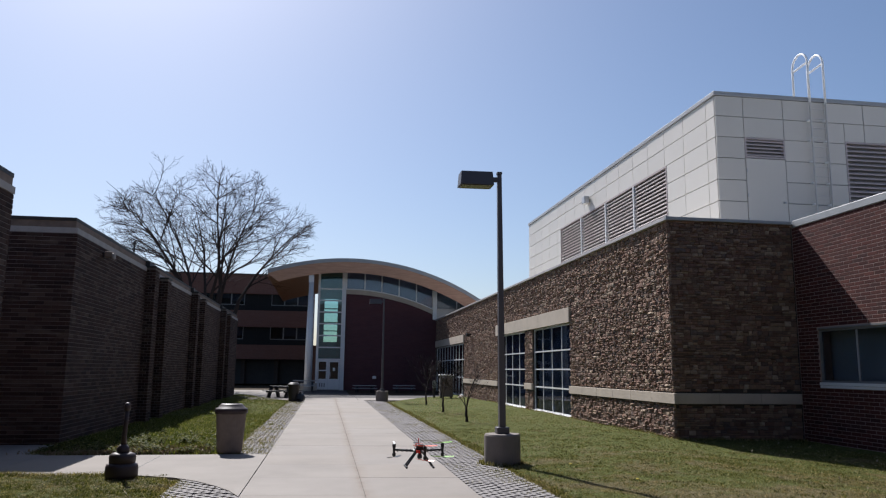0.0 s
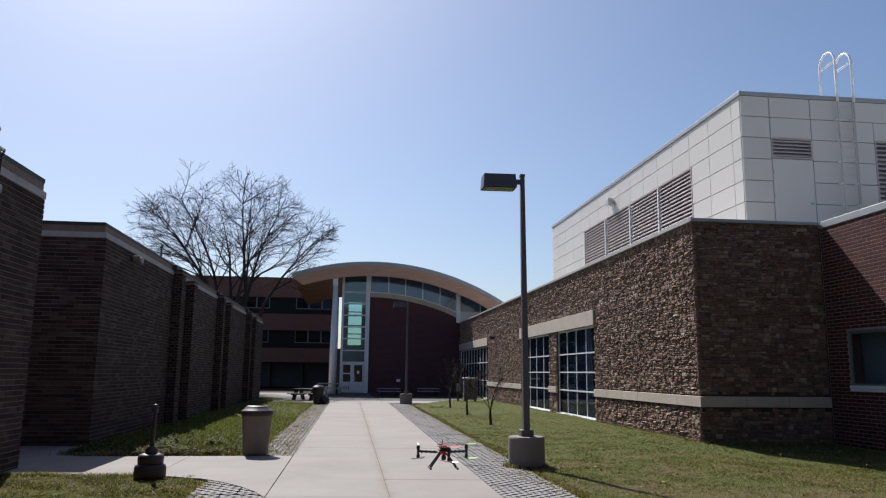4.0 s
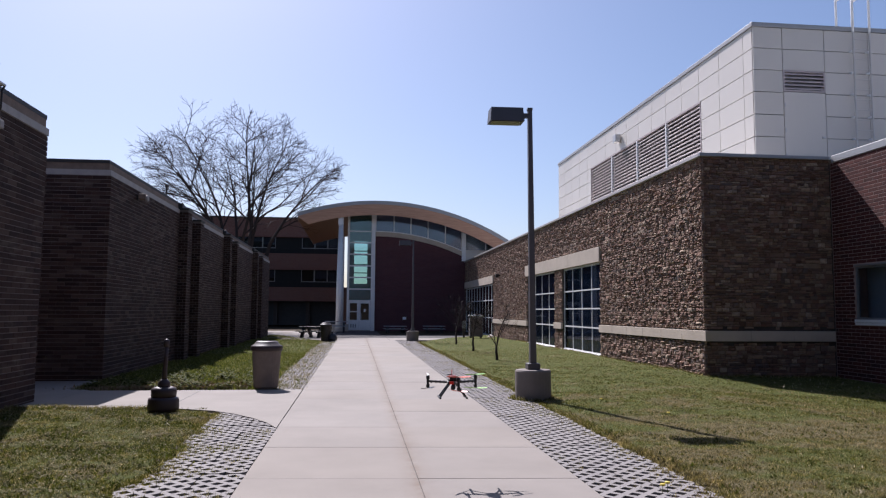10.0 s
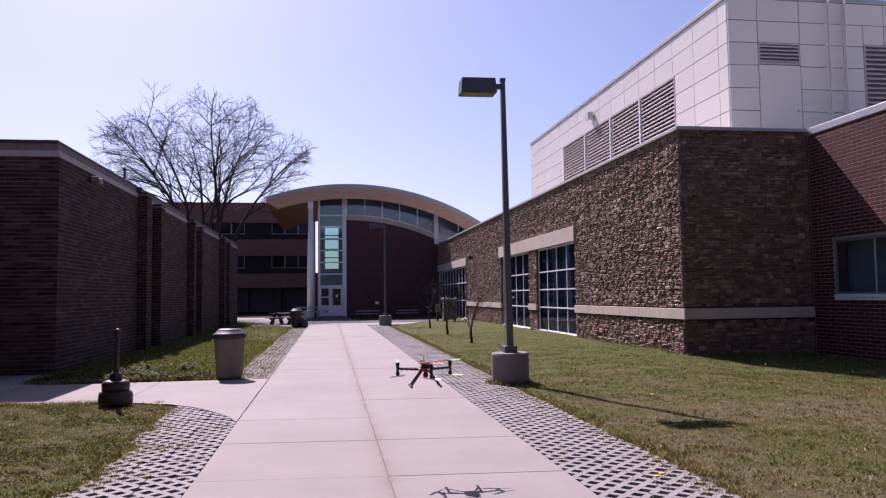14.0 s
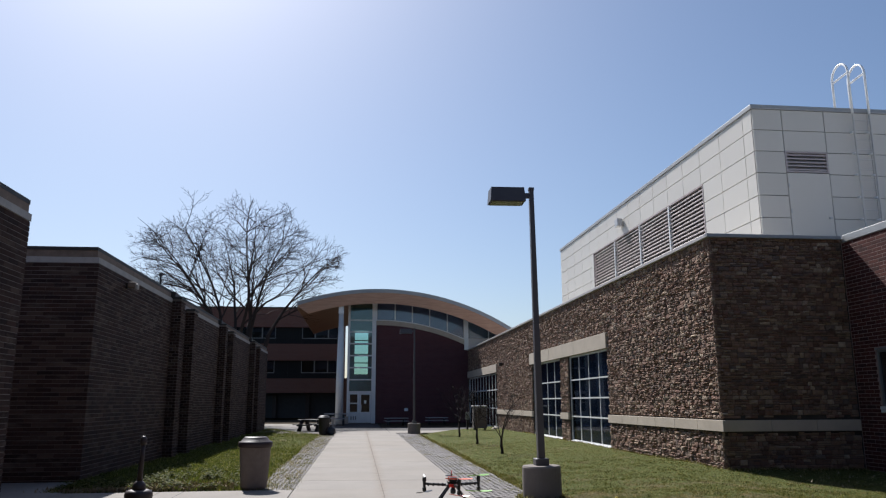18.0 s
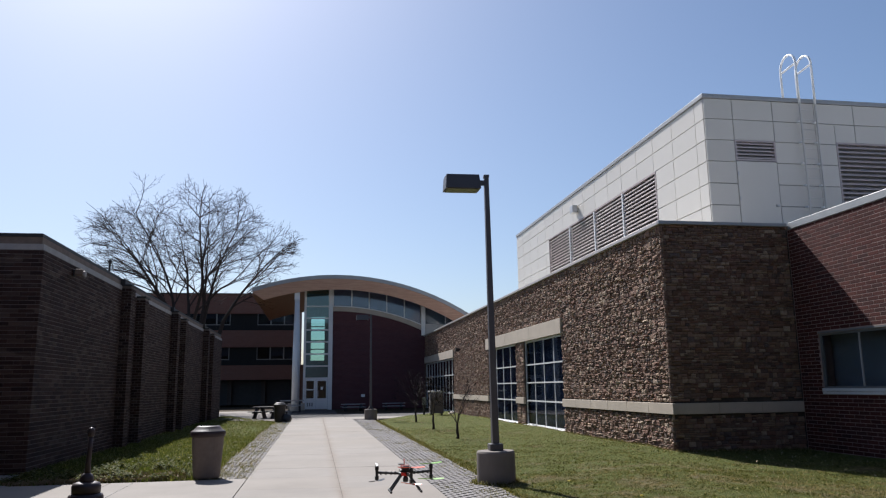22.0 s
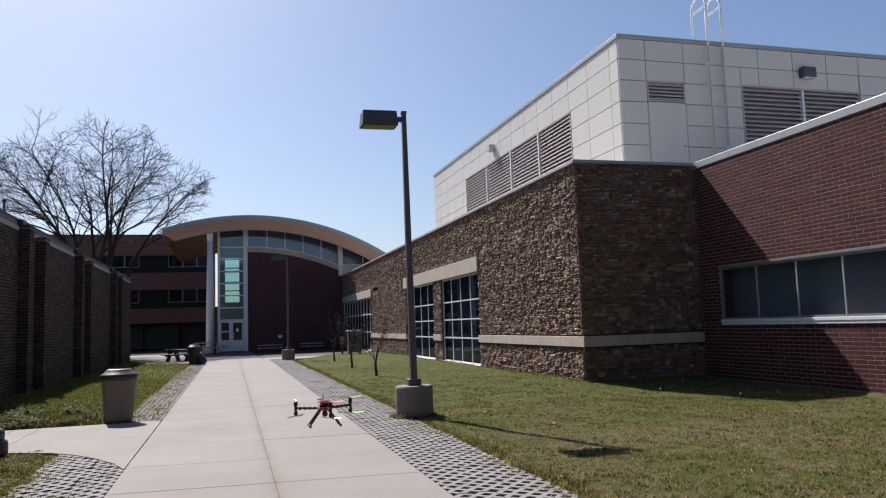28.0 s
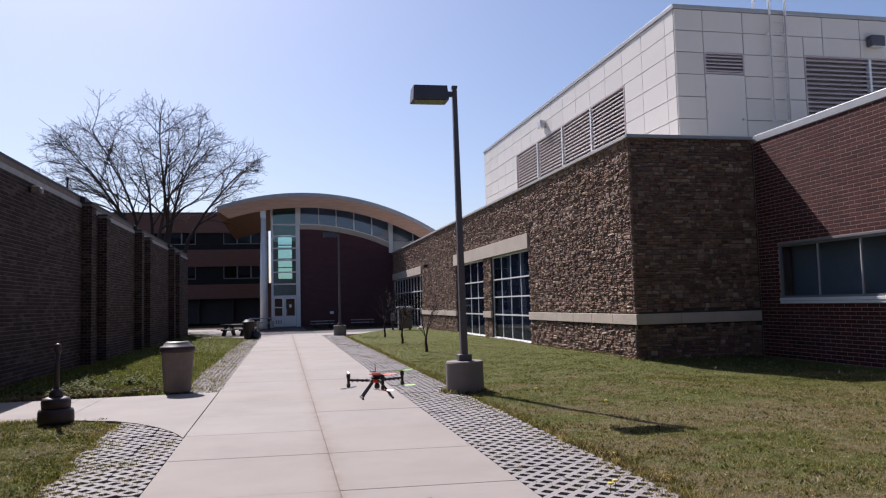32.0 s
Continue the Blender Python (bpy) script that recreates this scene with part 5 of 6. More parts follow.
crown_tree(23, (-8.4, 54.0, 0), "large bare spreading tree behind the brick block", "trees",
           ((-1.3, 0.5, -0.05, 9.8), (-1.1, -0.9, -0.22, 9.4), (-0.5, 0.9, 0.0, 10.4), (0.2, -0.8, 0.03, 10.6), (0.45, 0.6, 0.08, 10.4), (0.8, -0.4, 0.16, 9.8), (-1.2, 0.1, -0.36, 8.4),
            (2.0, 0.4, 0.34, 9.0)))
for i, (x, y, h) in enumerate(((3.95, 21.75, 1.75), (4.1, 27.2, 1.9), (4.16, 32.4, 2.2))):
    grow_tree(30 + i, (x, y, 0), h, 0.9, 0.04, 5, 3, (BARK, TWIG), "small bare sapling in the lawn", "saplings", name="sapling", forks=(5, 4, 3), girth=0.5, sides=4, thin=0.004)

# ---- lamp posts ----
def lamp_post(x, y, height, group, lean=0.0):
    t = thing("lamp_post", "grey square lamp post on a round concrete plinth", "street lamp", (x, y, 0), group=group)
    t.rotation_euler.y = -lean
    part("plinth", Shape().turned([(0.3, -0.05), (0.302, 0.2), (0.3, 0.45), (0.285, 0.475), (0.2, 0.48)], n=32), PLINTH, t, local=True, smooth=False)
    part("base_cover", Shape().box(-0.105, 0.105, -0.105, 0.105, 0.48, 0.585, 0.012), POLE, t, local=True)
    s = Shape()
    vs = [(sx * w, sy * w, z) for z, w in ((0.585, 0.054), (height - 0.05, 0.036)) for sx, sy in ((-1, -1), (1, -1), (1, 1), (-1, 1))]
    s.add(vs, [(0, 1, 5, 4), (1, 2, 6, 5), (2, 3, 7, 6), (3, 0, 4, 7), (4, 5, 6, 7)])
    part("pole", s, POLE, t, local=True)
    part("pole_cap", Shape().box(-0.045, 0.045, -0.045, 0.045, height - 0.05, height, 0.008), POLE, t, local=True)
    part("arm", Shape().box(-0.15, -0.036, -0.03, 0.03, height - 0.18, height - 0.1), POLE, t, local=True)
    h = Shape()
    z1, z0 = height - 0.035, height - 0.27
    vs = [(-0.72, -0.17, z0), (-0.13, -0.17, z0), (-0.13, 0.17, z0), (-0.72, 0.17, z0), (-0.7, -0.15, z1), (-0.15, -0.15, z1), (-0.15, 0.15, z1), (-0.7, 0.15, z1)]
    h.add(vs, [(0, 3, 2, 1), (4, 5, 6, 7), (0, 1, 5, 4), (1, 2, 6, 5), (2, 3, 7, 6), (3, 0, 4, 7)])
    head = part("lamp_head", h, HEAD, t, local=True)
    part("lens", Shape().box(-0.69, -0.17, -0.14, 0.14, z0 - 0.012, z0 - 0.001), LENS, head, local=True)
    return t


lamp_post(2.795, 12.25, 4.97, "path lamp posts", 0.0095)
lamp_post(2.6, 37.0, 5.0, "path lamp posts")

# ---- litter bin ----
def litter_bin(x, y, mats, label):
    t = thing("litter_bin", label, "bin", (x, y, 0), group="litter bins")
    body = Shape().turned([(0.195, 0.0), (0.214, 0.012), (0.224, 0.04), (0.266, 0.7), (0.266, 0.72)], n=32)
    b = part("body", body, mats[0], t, local=True, smooth=False)
    for k in range(24):
        a = 2 * math.pi * k / 24
        part("rib", Shape().tube([(0.222 * math.cos(a), 0.222 * math.sin(a), 0.06), (0.263 * math.cos(a), 0.263 * math.sin(a), 0.68)], 0.0025, 4), mats[0], b, local=True)
    lid = part("lid", Shape().turned([(0.267, 0.69), (0.283, 0.695), (0.29, 0.71), (0.292, 0.77), (0.28, 0.788), (0.245, 0.8), (0.205, 0.85), (0.185, 0.868), (0.15, 0.874)], n=32, capped=False), mats[1], t, "domed lid with open top", local=True, smooth=True)
    part("liner", Shape().turned([(0.15, 0.80), (0.14, 0.81)], n=20), DARK, lid, local=True)
    return t


litter_bin(-1.83, 14.1, (BIN, BIN_LID), "tan ribbed litter bin with brown lid on the side path")
litter_bin(-1.62, 36.3, (DARK, DARK), "dark litter bin beside the picnic table")
bag = thing("rubbish_bag", "black rubbish bag slumped against the dark bin", "bag", (-1.3, 36.15, 0))
bg, rb = Shape(), random.Random(8)
rings = ((0.1, 0.0), (0.2, 0.03), (0.235, 0.12), (0.21, 0.24), (0.14, 0.33), (0.05, 0.37), (0.035, 0.4))
bg.add([(q * (1 + 0.13 * rb.uniform(-1, 1)) * math.cos(k * math.pi / 7), 0.8 * q * (1 + 0.13 * rb.uniform(-1, 1)) * math.sin(k * math.pi / 7), z) for q, z in rings for k in range(14)],
       [(j * 14 + k, j * 14 + (k + 1) % 14, (j + 1) * 14 + (k + 1) % 14, (j + 1) * 14 + k) for j in range(6) for k in range(14)] + [tuple(range(13, -1, -1)), tuple(84 + k for k in range(14))])
part("sack", bg, BAG, bag, local=True)
part("tie", Shape().turned([(0.04, 0.385), (0.05, 0.4), (0.07, 0.44), (0.03, 0.45)], n=9), BAG, bag, local=True)

# ---- ash receptacle ----
ash = thing("ash_receptacle", "dark brown smokers post with stepped round base", "ash bin", (-2.9, 10.98, 0.0))
ash.scale = (0.9, 0.9, 0.925)
part("base", Shape().turned([(0.2, 0.0), (0.232, 0.015), (0.24, 0.05), (0.236, 0.165), (0.222, 0.2), (0.196, 0.212)], n=28), BRONZE, ash, local=True, smooth=True)
part("base_tier", Shape().turned([(0.17, 0.205), (0.192, 0.222), (0.195, 0.31), (0.18, 0.348), (0.13, 0.366), (0.085, 0.372)], n=28), BRONZE, ash, local=True, smooth=True)
part("collar", Shape().turned([(0.088, 0.366), (0.094, 0.39), (0.09, 0.43), (0.066, 0.468), (0.045, 0.485)], n=20), BRONZE, ash, local=True, smooth=True)
part("neck", Shape().tube([(0, 0, 0.47), (0.004, 0, 0.62), (0.012, 0, 0.8), (0.016, 0, 0.98)], [0.045, 0.037, 0.033, 0.032], 14), BRONZE, ash, local=True, smooth=True)
part("cap", Shape().turned([(0.034, 0.975), (0.047, 0.985), (0.05, 1.03), (0.046, 1.07), (0.03, 1.095), (0.01, 1.103)], 0.016, 0, 16), BRONZE, ash, local=True, smooth=True)

# ---- seats and tables by the hall ----
def picnic_table(x, y, turn, mat, label):
    t = thing("picnic_table", label, "table", (x, y, 0), group="picnic tables")
    t.rotation_euler.z = radians(turn)
    part("tabletop", Shape().box(-0.75, 0.75, -0.38, 0.38, 0.7, 0.76, 0.01), mat, t, local=True)
    for sy in (-0.68, 0.68):
        part("seat", Shape().box(-0.75, 0.75, sy - 0.14, sy + 0.14, 0.42, 0.47, 0.01), mat, t, local=True)
    for sx in (-0.5, 0.5):
        for sy in (-1, 1):
            q = [(sy * 0.46, 0.0), (sy * 0.68, 0.0), (sy * 0.34, 0.7), (sy * 0.12, 0.7)]
            vs = [(sx + o, y_, z_) for o in (-0.06, 0.06) for y_, z_ in q]
            part("leg", Shape().add(vs, [(0, 1, 2, 3), (7, 6, 5, 4), (0, 4, 5, 1), (1, 5, 6, 2), (2, 6, 7, 3), (3, 7, 4, 0)]), TABLE_LEG, t, local=True)
        part("seat_arm", Shape().box(sx - 0.035, sx + 0.035, -0.78, 0.78, 0.33, 0.42), TABLE_LEG, t, local=True)
    return t


picnic_table(-2.4, 41.0, -24, DARK, "low dark picnic table beside the dark bin").scale.z = 0.78
picnic_table(2.4, 50.0, 3, TABLE_PALE, "low grey picnic table in the shade of the hall").scale.z = 0.62
picnic_table(5.1, 50.8, -4, TABLE_PALE, "low grey picnic table in the shade of the hall").scale.z = 0.62
picnic_table(-1.5, 50.5, 0, TABLE_PALE, "grey picnic table beside the white column")

# ---- utility cabinet ----
cab = thing("utility_cabinet", "tan metal utility cabinet with pale lid at the path edge", "cabinet", (6.25, 40, 0))
part("body", Shape().box(5.9, 6.6, 39.8, 40.3, 0.12, 1.2, 0.02), TABLE, cab)
part("lid", Shape().box(5.86, 6.64, 39.74, 40.36, 1.2, 1.28, 0.02), FRAME_W, cab)
for x in (5.95, 6.5):
    part("leg", Shape().box(x, x + 0.06, 39.9, 39.96, -0.05, 0.13), DARK, cab)
    part("leg", Shape().box(x, x + 0.06, 40.2, 40.26, -0.05, 0.13), DARK, cab)
solid("door", BIN, 5.95, 6.55, 39.785, 39.8, 0.2, 1.1, cab)
meter = thing("meter_post", "dark meter post beside the utility cabinet", "post", (5.6, 40.1, 0))
part("post", Shape().box(5.56, 5.66, 40.05, 40.15, -0.05, 0.9, 0.01), DARK, meter)
part("meter_box", Shape().box(5.5, 5.72, 39.97, 40.05, 0.55, 0.95, 0.01), FRAME_G, meter)

# ---- small drone over the path ----
drone = thing("tricopter", "small black tricopter with red and lime propellers hovering over the path", "drone", (0.68, 6.45, 0.81))
part("body", Shape().box(-0.05, 0.05, -0.06, 0.06, -0.012, 0.012, 0.006).box(-0.04, 0.04, -0.05, 0.05, 0.013, 0.03, 0.005), CARBON, drone, local=True)
part("battery", Shape().box(-0.03, 0.03, -0.06, 0.055, 0.031, 0.06, 0.006), CARBON, drone, "black battery pack", local=True)
part("strap", Shape().box(-0.032, 0.032, -0.012, 0.012, 0.03, 0.0625), RED, drone, "red battery strap", local=True)
part("aerial_plate", Shape().box(-0.045, 0.0, 0.04, 0.09, 0.062, 0.068), CARBON, drone, local=True)
part("camera_pod", Shape().turned([(0.01, -0.062), (0.02, -0.056), (0.022, -0.034), (0.012, -0.013)], 0.0, -0.045, 12), CARBON, drone, local=True)
part("aerial", Shape().tube([(0.0, 0.05, 0.03), (0.0, 0.055, 0.105)], 0.004, 6), RED, drone, local=True)
part("tail_light", Shape().box(-0.035, 0.035, -0.069, -0.061, -0.012, 0.012), LED, drone, "red light cover", local=True)
for turn_, (upper, lower) in ((168, (PAPER, FRAME_G)), (14, (LIME, LIME)), (-84, (ORANGE, ORANGE))):
    ca, sa = math.cos(radians(turn_)), math.sin(radians(turn_))
    ax, ay = 0.222 * ca, 0.222 * sa
    arm = part("arm", Shape().tube([(0.04 * ca, 0.04 * sa, 0.0), (ax, ay, 0.008)], 0.0095, 8), CARBON, drone, local=True)
    for q in (0.35, 0.5, 0.68, 0.86):
        part("clamp", Shape().box(ax * q - 0.007, ax * q + 0.007, ay * q - 0.012, ay * q + 0.012, -0.009, 0.016, 0.003), CARBON, arm, local=True)
    part("motor", Shape().turned([(0.008, -0.052), (0.015, -0.046), (0.016, -0.022), (0.011, -0.018), (0.012, 0.024), (0.016, 0.028), (0.015, 0.056), (0.007, 0.064)], ax, ay, 14), CARBON, arm, local=True)
    for up, mat_ in ((0.064, upper), (-0.056, lower)):
        a = radians(turn_) * 0.4 + (0.35 if up > 0 else -0.3)
        for s_ in (-1, 1):
            tip = Vector((ax + s_ * 0.105 * math.cos(a), ay + s_ * 0.105 * math.sin(a), up + 0.004))
            mid = Vector((ax + s_ * 0.04 * math.cos(a), ay + s_ * 0.04 * math.sin(a), up))
            n_ = Vector((-math.sin(a), math.cos(a), 0.45 * s_)) * 0.0105
            c0 = Vector((ax, ay, up))
            vs = [c0 - n_ * 0.4, mid - n_, tip - n_ * 0.55, tip + n_ * 0.55, mid + n_, c0 + n_ * 0.4]
            vs = vs + [v + Vector((0, 0, 0.002)) for v in vs]
            part("blade", Shape().add(vs, [(5, 4, 3, 2, 1, 0), (6, 7, 8, 9, 10, 11), *[(i, (i + 1) % 6, (i + 1) % 6 + 6, i + 6) for i in range(6)]]), mat_, arm, local=True)
for sx in (-1, 1):
    for sy in (-1, 1):
        leg = part("leg", Shape().tube([(sx * 0.03, sy * 0.03, -0.01), (sx * 0.115, sy * 0.042, -0.125)], 0.0085, 8), CARBON, drone, local=True)
    part("skid", Shape().tube([(sx * 0.117, -0.095, -0.13), (sx * 0.117, 0.095, -0.13)], 0.0095, 8), CARBON, leg, local=True)


# ---- grass and weeds ----
def curve_y(x):
    pts = curve[::-1]
    for (xa, ya), (xb, yb) in zip(pts, pts[1:]):
        if xa <= x <= xb:
            return ya + (yb - ya) * (x - xa) / (xb - xa)
    return 11.3 if x < -3.3 else 9.28


def sward(x, y):
    """How high and thick the grass stands here, 0 to 1."""
    return max(0.0, min(1.0, 0.5 + 0.9 * noise.noise(Vector((x * 6.5, y * 6.5, 2))) + 0.5 * noise.noise(Vector((x * 17, y * 17, 7)))))


def blades(name, label, mat, places, h0, h1, width, lean=0.5, uneven=False):
    """Many single blades in one mesh. places: (x, y, z)."""
    n = len(places)
    r = np.random.RandomState(7 + n)
    p = np.array(places)
    a = r.uniform(0, 2 * np.pi, n)
    h = r.uniform(h0, h1, n)
    if uneven:
        h = h * np.array([0.35 + 1.3 * sward(x, y) for x, y, z in places])
    w = width * r.uniform(0.6, 1.4, n)
    l = r.uniform(0, lean, n) * h
    b = r.uniform(0, 2 * np.pi, n)
    dx, dy = np.cos(a) * w, np.sin(a) * w
    tip = p + np.stack([np.cos(b) * l, np.sin(b) * l, h], 1)
    v = np.stack([p + np.stack([dx, dy, -0.02 + 0 * w], 1), p - np.stack([dx, dy, 0.02 + 0 * w], 1), tip], 1).reshape(-1, 3)
    me = bpy.data.meshes.new(name)
    me.vertices.add(3 * n)
    me.vertices.foreach_set("co", v.ravel())
    me.loops.add(3 * n)
    me.loops.foreach_set("vertex_index", np.arange(3 * n))
    me.polygons.add(n)
    me.polygons.foreach_set("loop_start", np.arange(0, 3 * n, 3))
    me.materials.append(mat)
    me.update(calc_edges=True)
    me.validate()
    return tagged(new(name, me), label, "grass", kind="stuff")


rg = random.Random(21)
spots = []
for y0, y1, dens in ((2.5, 8, 6500), (8, 13, 4200), (13, 19, 2000), (19, 28, 1500), (28, 45, 560)):
    area = (y1 - y0) * 8
    for k in range(int(area * dens)):
        x, y = rg.uniform(2.6, 10.98), rg.uniform(y0, y1)
        if right_low(y) + 0.01 < x < right_out(y) - 0.01:
            spots.append((x, y, lawn_z(x, y)))
for y0, y1, dens in ((3, 11.25, 7000),):
    for k in range(int((y1 - y0) * 3 * dens)):
        x, y = rg.uniform(-5.1, -1.9), rg.uniform(y0, y1)
        if x < near_left_out(y) + 0.03:
            spots.append((x, y, lawn_z(x, y)))
lush = []
for y0, y1, dens in ((13.92, 18, 2600), (18, 25, 1300), (25, 44, 420)):
    for k in range(int((y1 - y0) * 3.4 * dens)):
        x, y = rg.uniform(-5.2, -1.8), rg.uniform(y0, y1)
        if x < -1.84 - max(0, (y - 36.5)) * 0.36 + 0.1 * rg.gauss(0, 1):
            lush.append((x, y, lawn_z(x, y)))
blades("lush_grass", "uneven bright green spring grass along the brown brick wall", BLADE_LUSH, lush, 0.015, 0.06, 0.008, 1.6, True)
blades("lawn_grass", "short green and straw-coloured grass blades", BLADE, [q for q in spots if sward(q[0], q[1]) > rg.uniform(-0.5, 0.5)], 0.007, 0.021, 0.0055, 3.0, True)
leaves = []
for k in range(120000):
    if rg.random() < 0.5:
        x, y = rg.uniform(-5.1, -1.95), rg.uniform(3, 11.2)
        ok = x < near_left_out(y)
    else:
        x, y = rg.uniform(2.8, 10.9), 2.5 + 17 * rg.random() ** 1.5
        ok = right_low(y) + 0.02 < x < right_out(y) - 0.02
    if ok and noise.noise(Vector((x * 1.6, y * 1.6, 3))) + 0.5 * noise.noise(Vector((x * 5, y * 5, 8))) > rg.uniform(-0.25, 0.45):
        leaves.append((x, y, lawn_z(x, y) + 0.004))
blades("lawn_weeds", "broad-leaved clover and weeds among the grass", CLOVER, leaves, 0.008, 0.024, 0.017, 2.8, True)
tufts = []
for k in range(1900):
    left = rg.random() < 0.4
    y = rg.uniform(4, 11 if left else 34)
    x = (rg.uniform(-2.0, -1.2) if left else rg.uniform(1.8, 2.95))
    if left and y > min(9.2, 9.2 - (x + 1.2) * 1.4):
        continue
    if noise.noise(Vector((x * 1.5, y * 1.5, 1))) < rg.uniform(-0.1, 0.35):
        continue
    for j in range(rg.randint(8, 40)):
        tufts.append((x + rg.gauss(0, 0.05), y + rg.gauss(0, 0.05), -0.05))
for k in range(1500):
    y = 13.9 + 23 * rg.random() ** 1.3
    x = -1.95 + 0.8 * rg.random() ** 1.5
    for j in range(rg.randint(5, 22)):
        tufts.append((x + rg.gauss(0, 0.04), y + rg.gauss(0, 0.05), -0.04))
blades("paver_grass", "grass tufts growing through the paver holes", BLADE, tufts, 0.035, 0.075, 0.007, 1.8)
edge = []
for k in range(26000):
    y = 3 + 33 * rg.random() ** 1.4
    x = right_in(y) + 0.06 - abs(rg.gauss(0, 0.16))
    if x > 1.8 and noise.noise(Vector((x * 4, y * 4, 5))) > rg.uniform(-0.5, 0.3):
        edge.append((x, y, -0.012))
for k in range(16000):
    y = rg.uniform(3, 11)
    x = near_left_out(y) - 0.06 + abs(rg.gauss(0, 0.17))
    if x < -1.15 and y < curve_y(x) - 0.05 and noise.noise(Vector((x * 4, y * 4, 5))) > rg.uniform(-0.5, 0.3):
        edge.append((x, y, -0.012))
fringe = []
for k in range(5200):
    u = rg.random()
    for x, y in ((7.74 - abs(rg.gauss(0, 0.05)), 16.3 + 20 * u), (7.8 + 3.2 * u, 16.24 - abs(rg.gauss(0, 0.05))), (10.98 - abs(rg.gauss(0, 0.05)), 3 + 13.2 * u),
                 (-5.1 + abs(rg.gauss(0, 0.06)), 3 + 8.2 * u), (-5.26 + abs(rg.gauss(0, 0.06)), 14 + 22 * u), (-5.1 + 2.0 * u, 11.25 - abs(rg.gauss(0, 0.04)))):
        if rg.random() < 0.5:
            fringe.append((x, y, lawn_z(x, y) - 0.01))
for k in range(700):
    a = rg.uniform(0, 2 * math.pi)
    q = 0.315 + abs(rg.gauss(0, 0.03))
    x, y = 2.78 + q * math.cos(a), 12.25 + q * math.sin(a)
    fringe.append((x, y, -0.01))
blades("fringe_grass", "longer unmown grass along walls and plinths", BLADE, fringe, 0.03, 0.085, 0.006, 1.2)
blades("edge_grass", "ragged grass creeping over the paver edge", BLADE, edge, 0.006, 0.028, 0.008, 2.5)
litter = []
for k in range(5200):
    y = 13.95 + abs(rg.gauss(0, 0.55))
    x = rg.uniform(-5.0, -2.15) if rg.random() < 0.35 else rg.gauss(-3.9, 0.5)
    litter.append((x, y, lawn_z(x, y) + 0.012))


def leafy(name, label, mat, clumps):
    """Low rosettes of rounded leaves in one mesh. clumps: (x, y, size, leaves)."""
    sh = Shape()
    for x, y, size, many in clumps:
        z = lawn_z(x, y)
        for k in range(many):
            a, up = rg.uniform(0, 6.283), rg.uniform(0.1, 1.2)
            q = size * rg.uniform(0.15, 1.0)
            d = Vector((math.cos(a), math.sin(a), 0.0))
            c = Vector((x, y, z)) + d * q * 0.8 + Vector((0, 0, size * up * (1.1 - 0.7 * q / size)))
            w = d.cross(Vector((0, 0, 1))) * size * rg.uniform(0.12, 0.24)
            l = (d + Vector((0, 0, rg.uniform(-0.5, 0.6)))).normalized() * size * rg.uniform(0.25, 0.5)
            sh.add([c - l * 0.5, c - w + l * 0.1, c + l * 0.6, c + w + l * 0.1], [(0, 1, 2), (0, 2, 3)])
    me = sh.mesh(name, mat)
    return tagged(new(name, me), label, "weeds", kind="stuff")


plots = []
for k in range(420):
    x, y = rg.uniform(-5.1, -2.1), 14.0 + abs(rg.gauss(0, 1.5))
    if noise.noise(Vector((x * 0.9, y * 0.9, 4))) > rg.uniform(-0.45, 0.25):
        plots.append((x, y, rg.uniform(0.05, 0.15), rg.randint(18, 46)))
for k in range(240):
    x, y = rg.uniform(-5.0, -2.0), 16 + 18 * rg.random()
    plots.append((x, y, rg.uniform(0.04, 0.09), rg.randint(10, 22)))
leafy("weeds", "low leafy green weeds by the brown brick wall", CLOVER, plots)
plots = []
for k in range(7600):
    x, y = rg.uniform(-5.05, -1.9), rg.uniform(4, 11.2)
    if x < near_left_out(y) and noise.noise(Vector((x * 1.3, y * 1.3, 6))) > rg.uniform(-0.7, 0.4):
        plots.append((x, y, rg.uniform(0.018, 0.045), rg.randint(6, 14)))
for k in range(2600):
    x, y = rg.uniform(2.9, 10.9), 4 + 15 * rg.random() ** 1.4
    if right_low(y) + 0.05 < x < right_out(y) - 0.05 and noise.noise(Vector((x * 0.8, y * 0.8, 9))) > rg.uniform(-0.1, 0.5):
        plots.append((x, y, rg.uniform(0.015, 0.035), rg.randint(5, 10)))
leafy("clover_patches", "small broad-leaved weeds scattered in the lawns", CLOVER_SUN, plots)
bits = []
for k in range(650):
    if rg.random() < 0.3:
        x, y = rg.uniform(-5.0, -2.0), rg.uniform(3, 11.2)
        ok = x < near_left_out(y) + 0.2
    else:
        x, y = rg.uniform(2.5, 10.9), rg.uniform(3, 30)
        ok = right_low(y) - 0.3 < x < right_out(y) - 0.02
    if ok:
        bits.append((x, y, max(lawn_z(x, y), 0.0) + 0.012))
blades("lawn_litter", "bleached leaf bits scattered over the lawn", LEAF_PALE, bits, 0.012, 0.03, 0.013, 2.5)
blades("leaf_litter", "dry leaf litter along the side path", LEAF_DRY, litter, 0.015, 0.05, 0.032, 2.2)
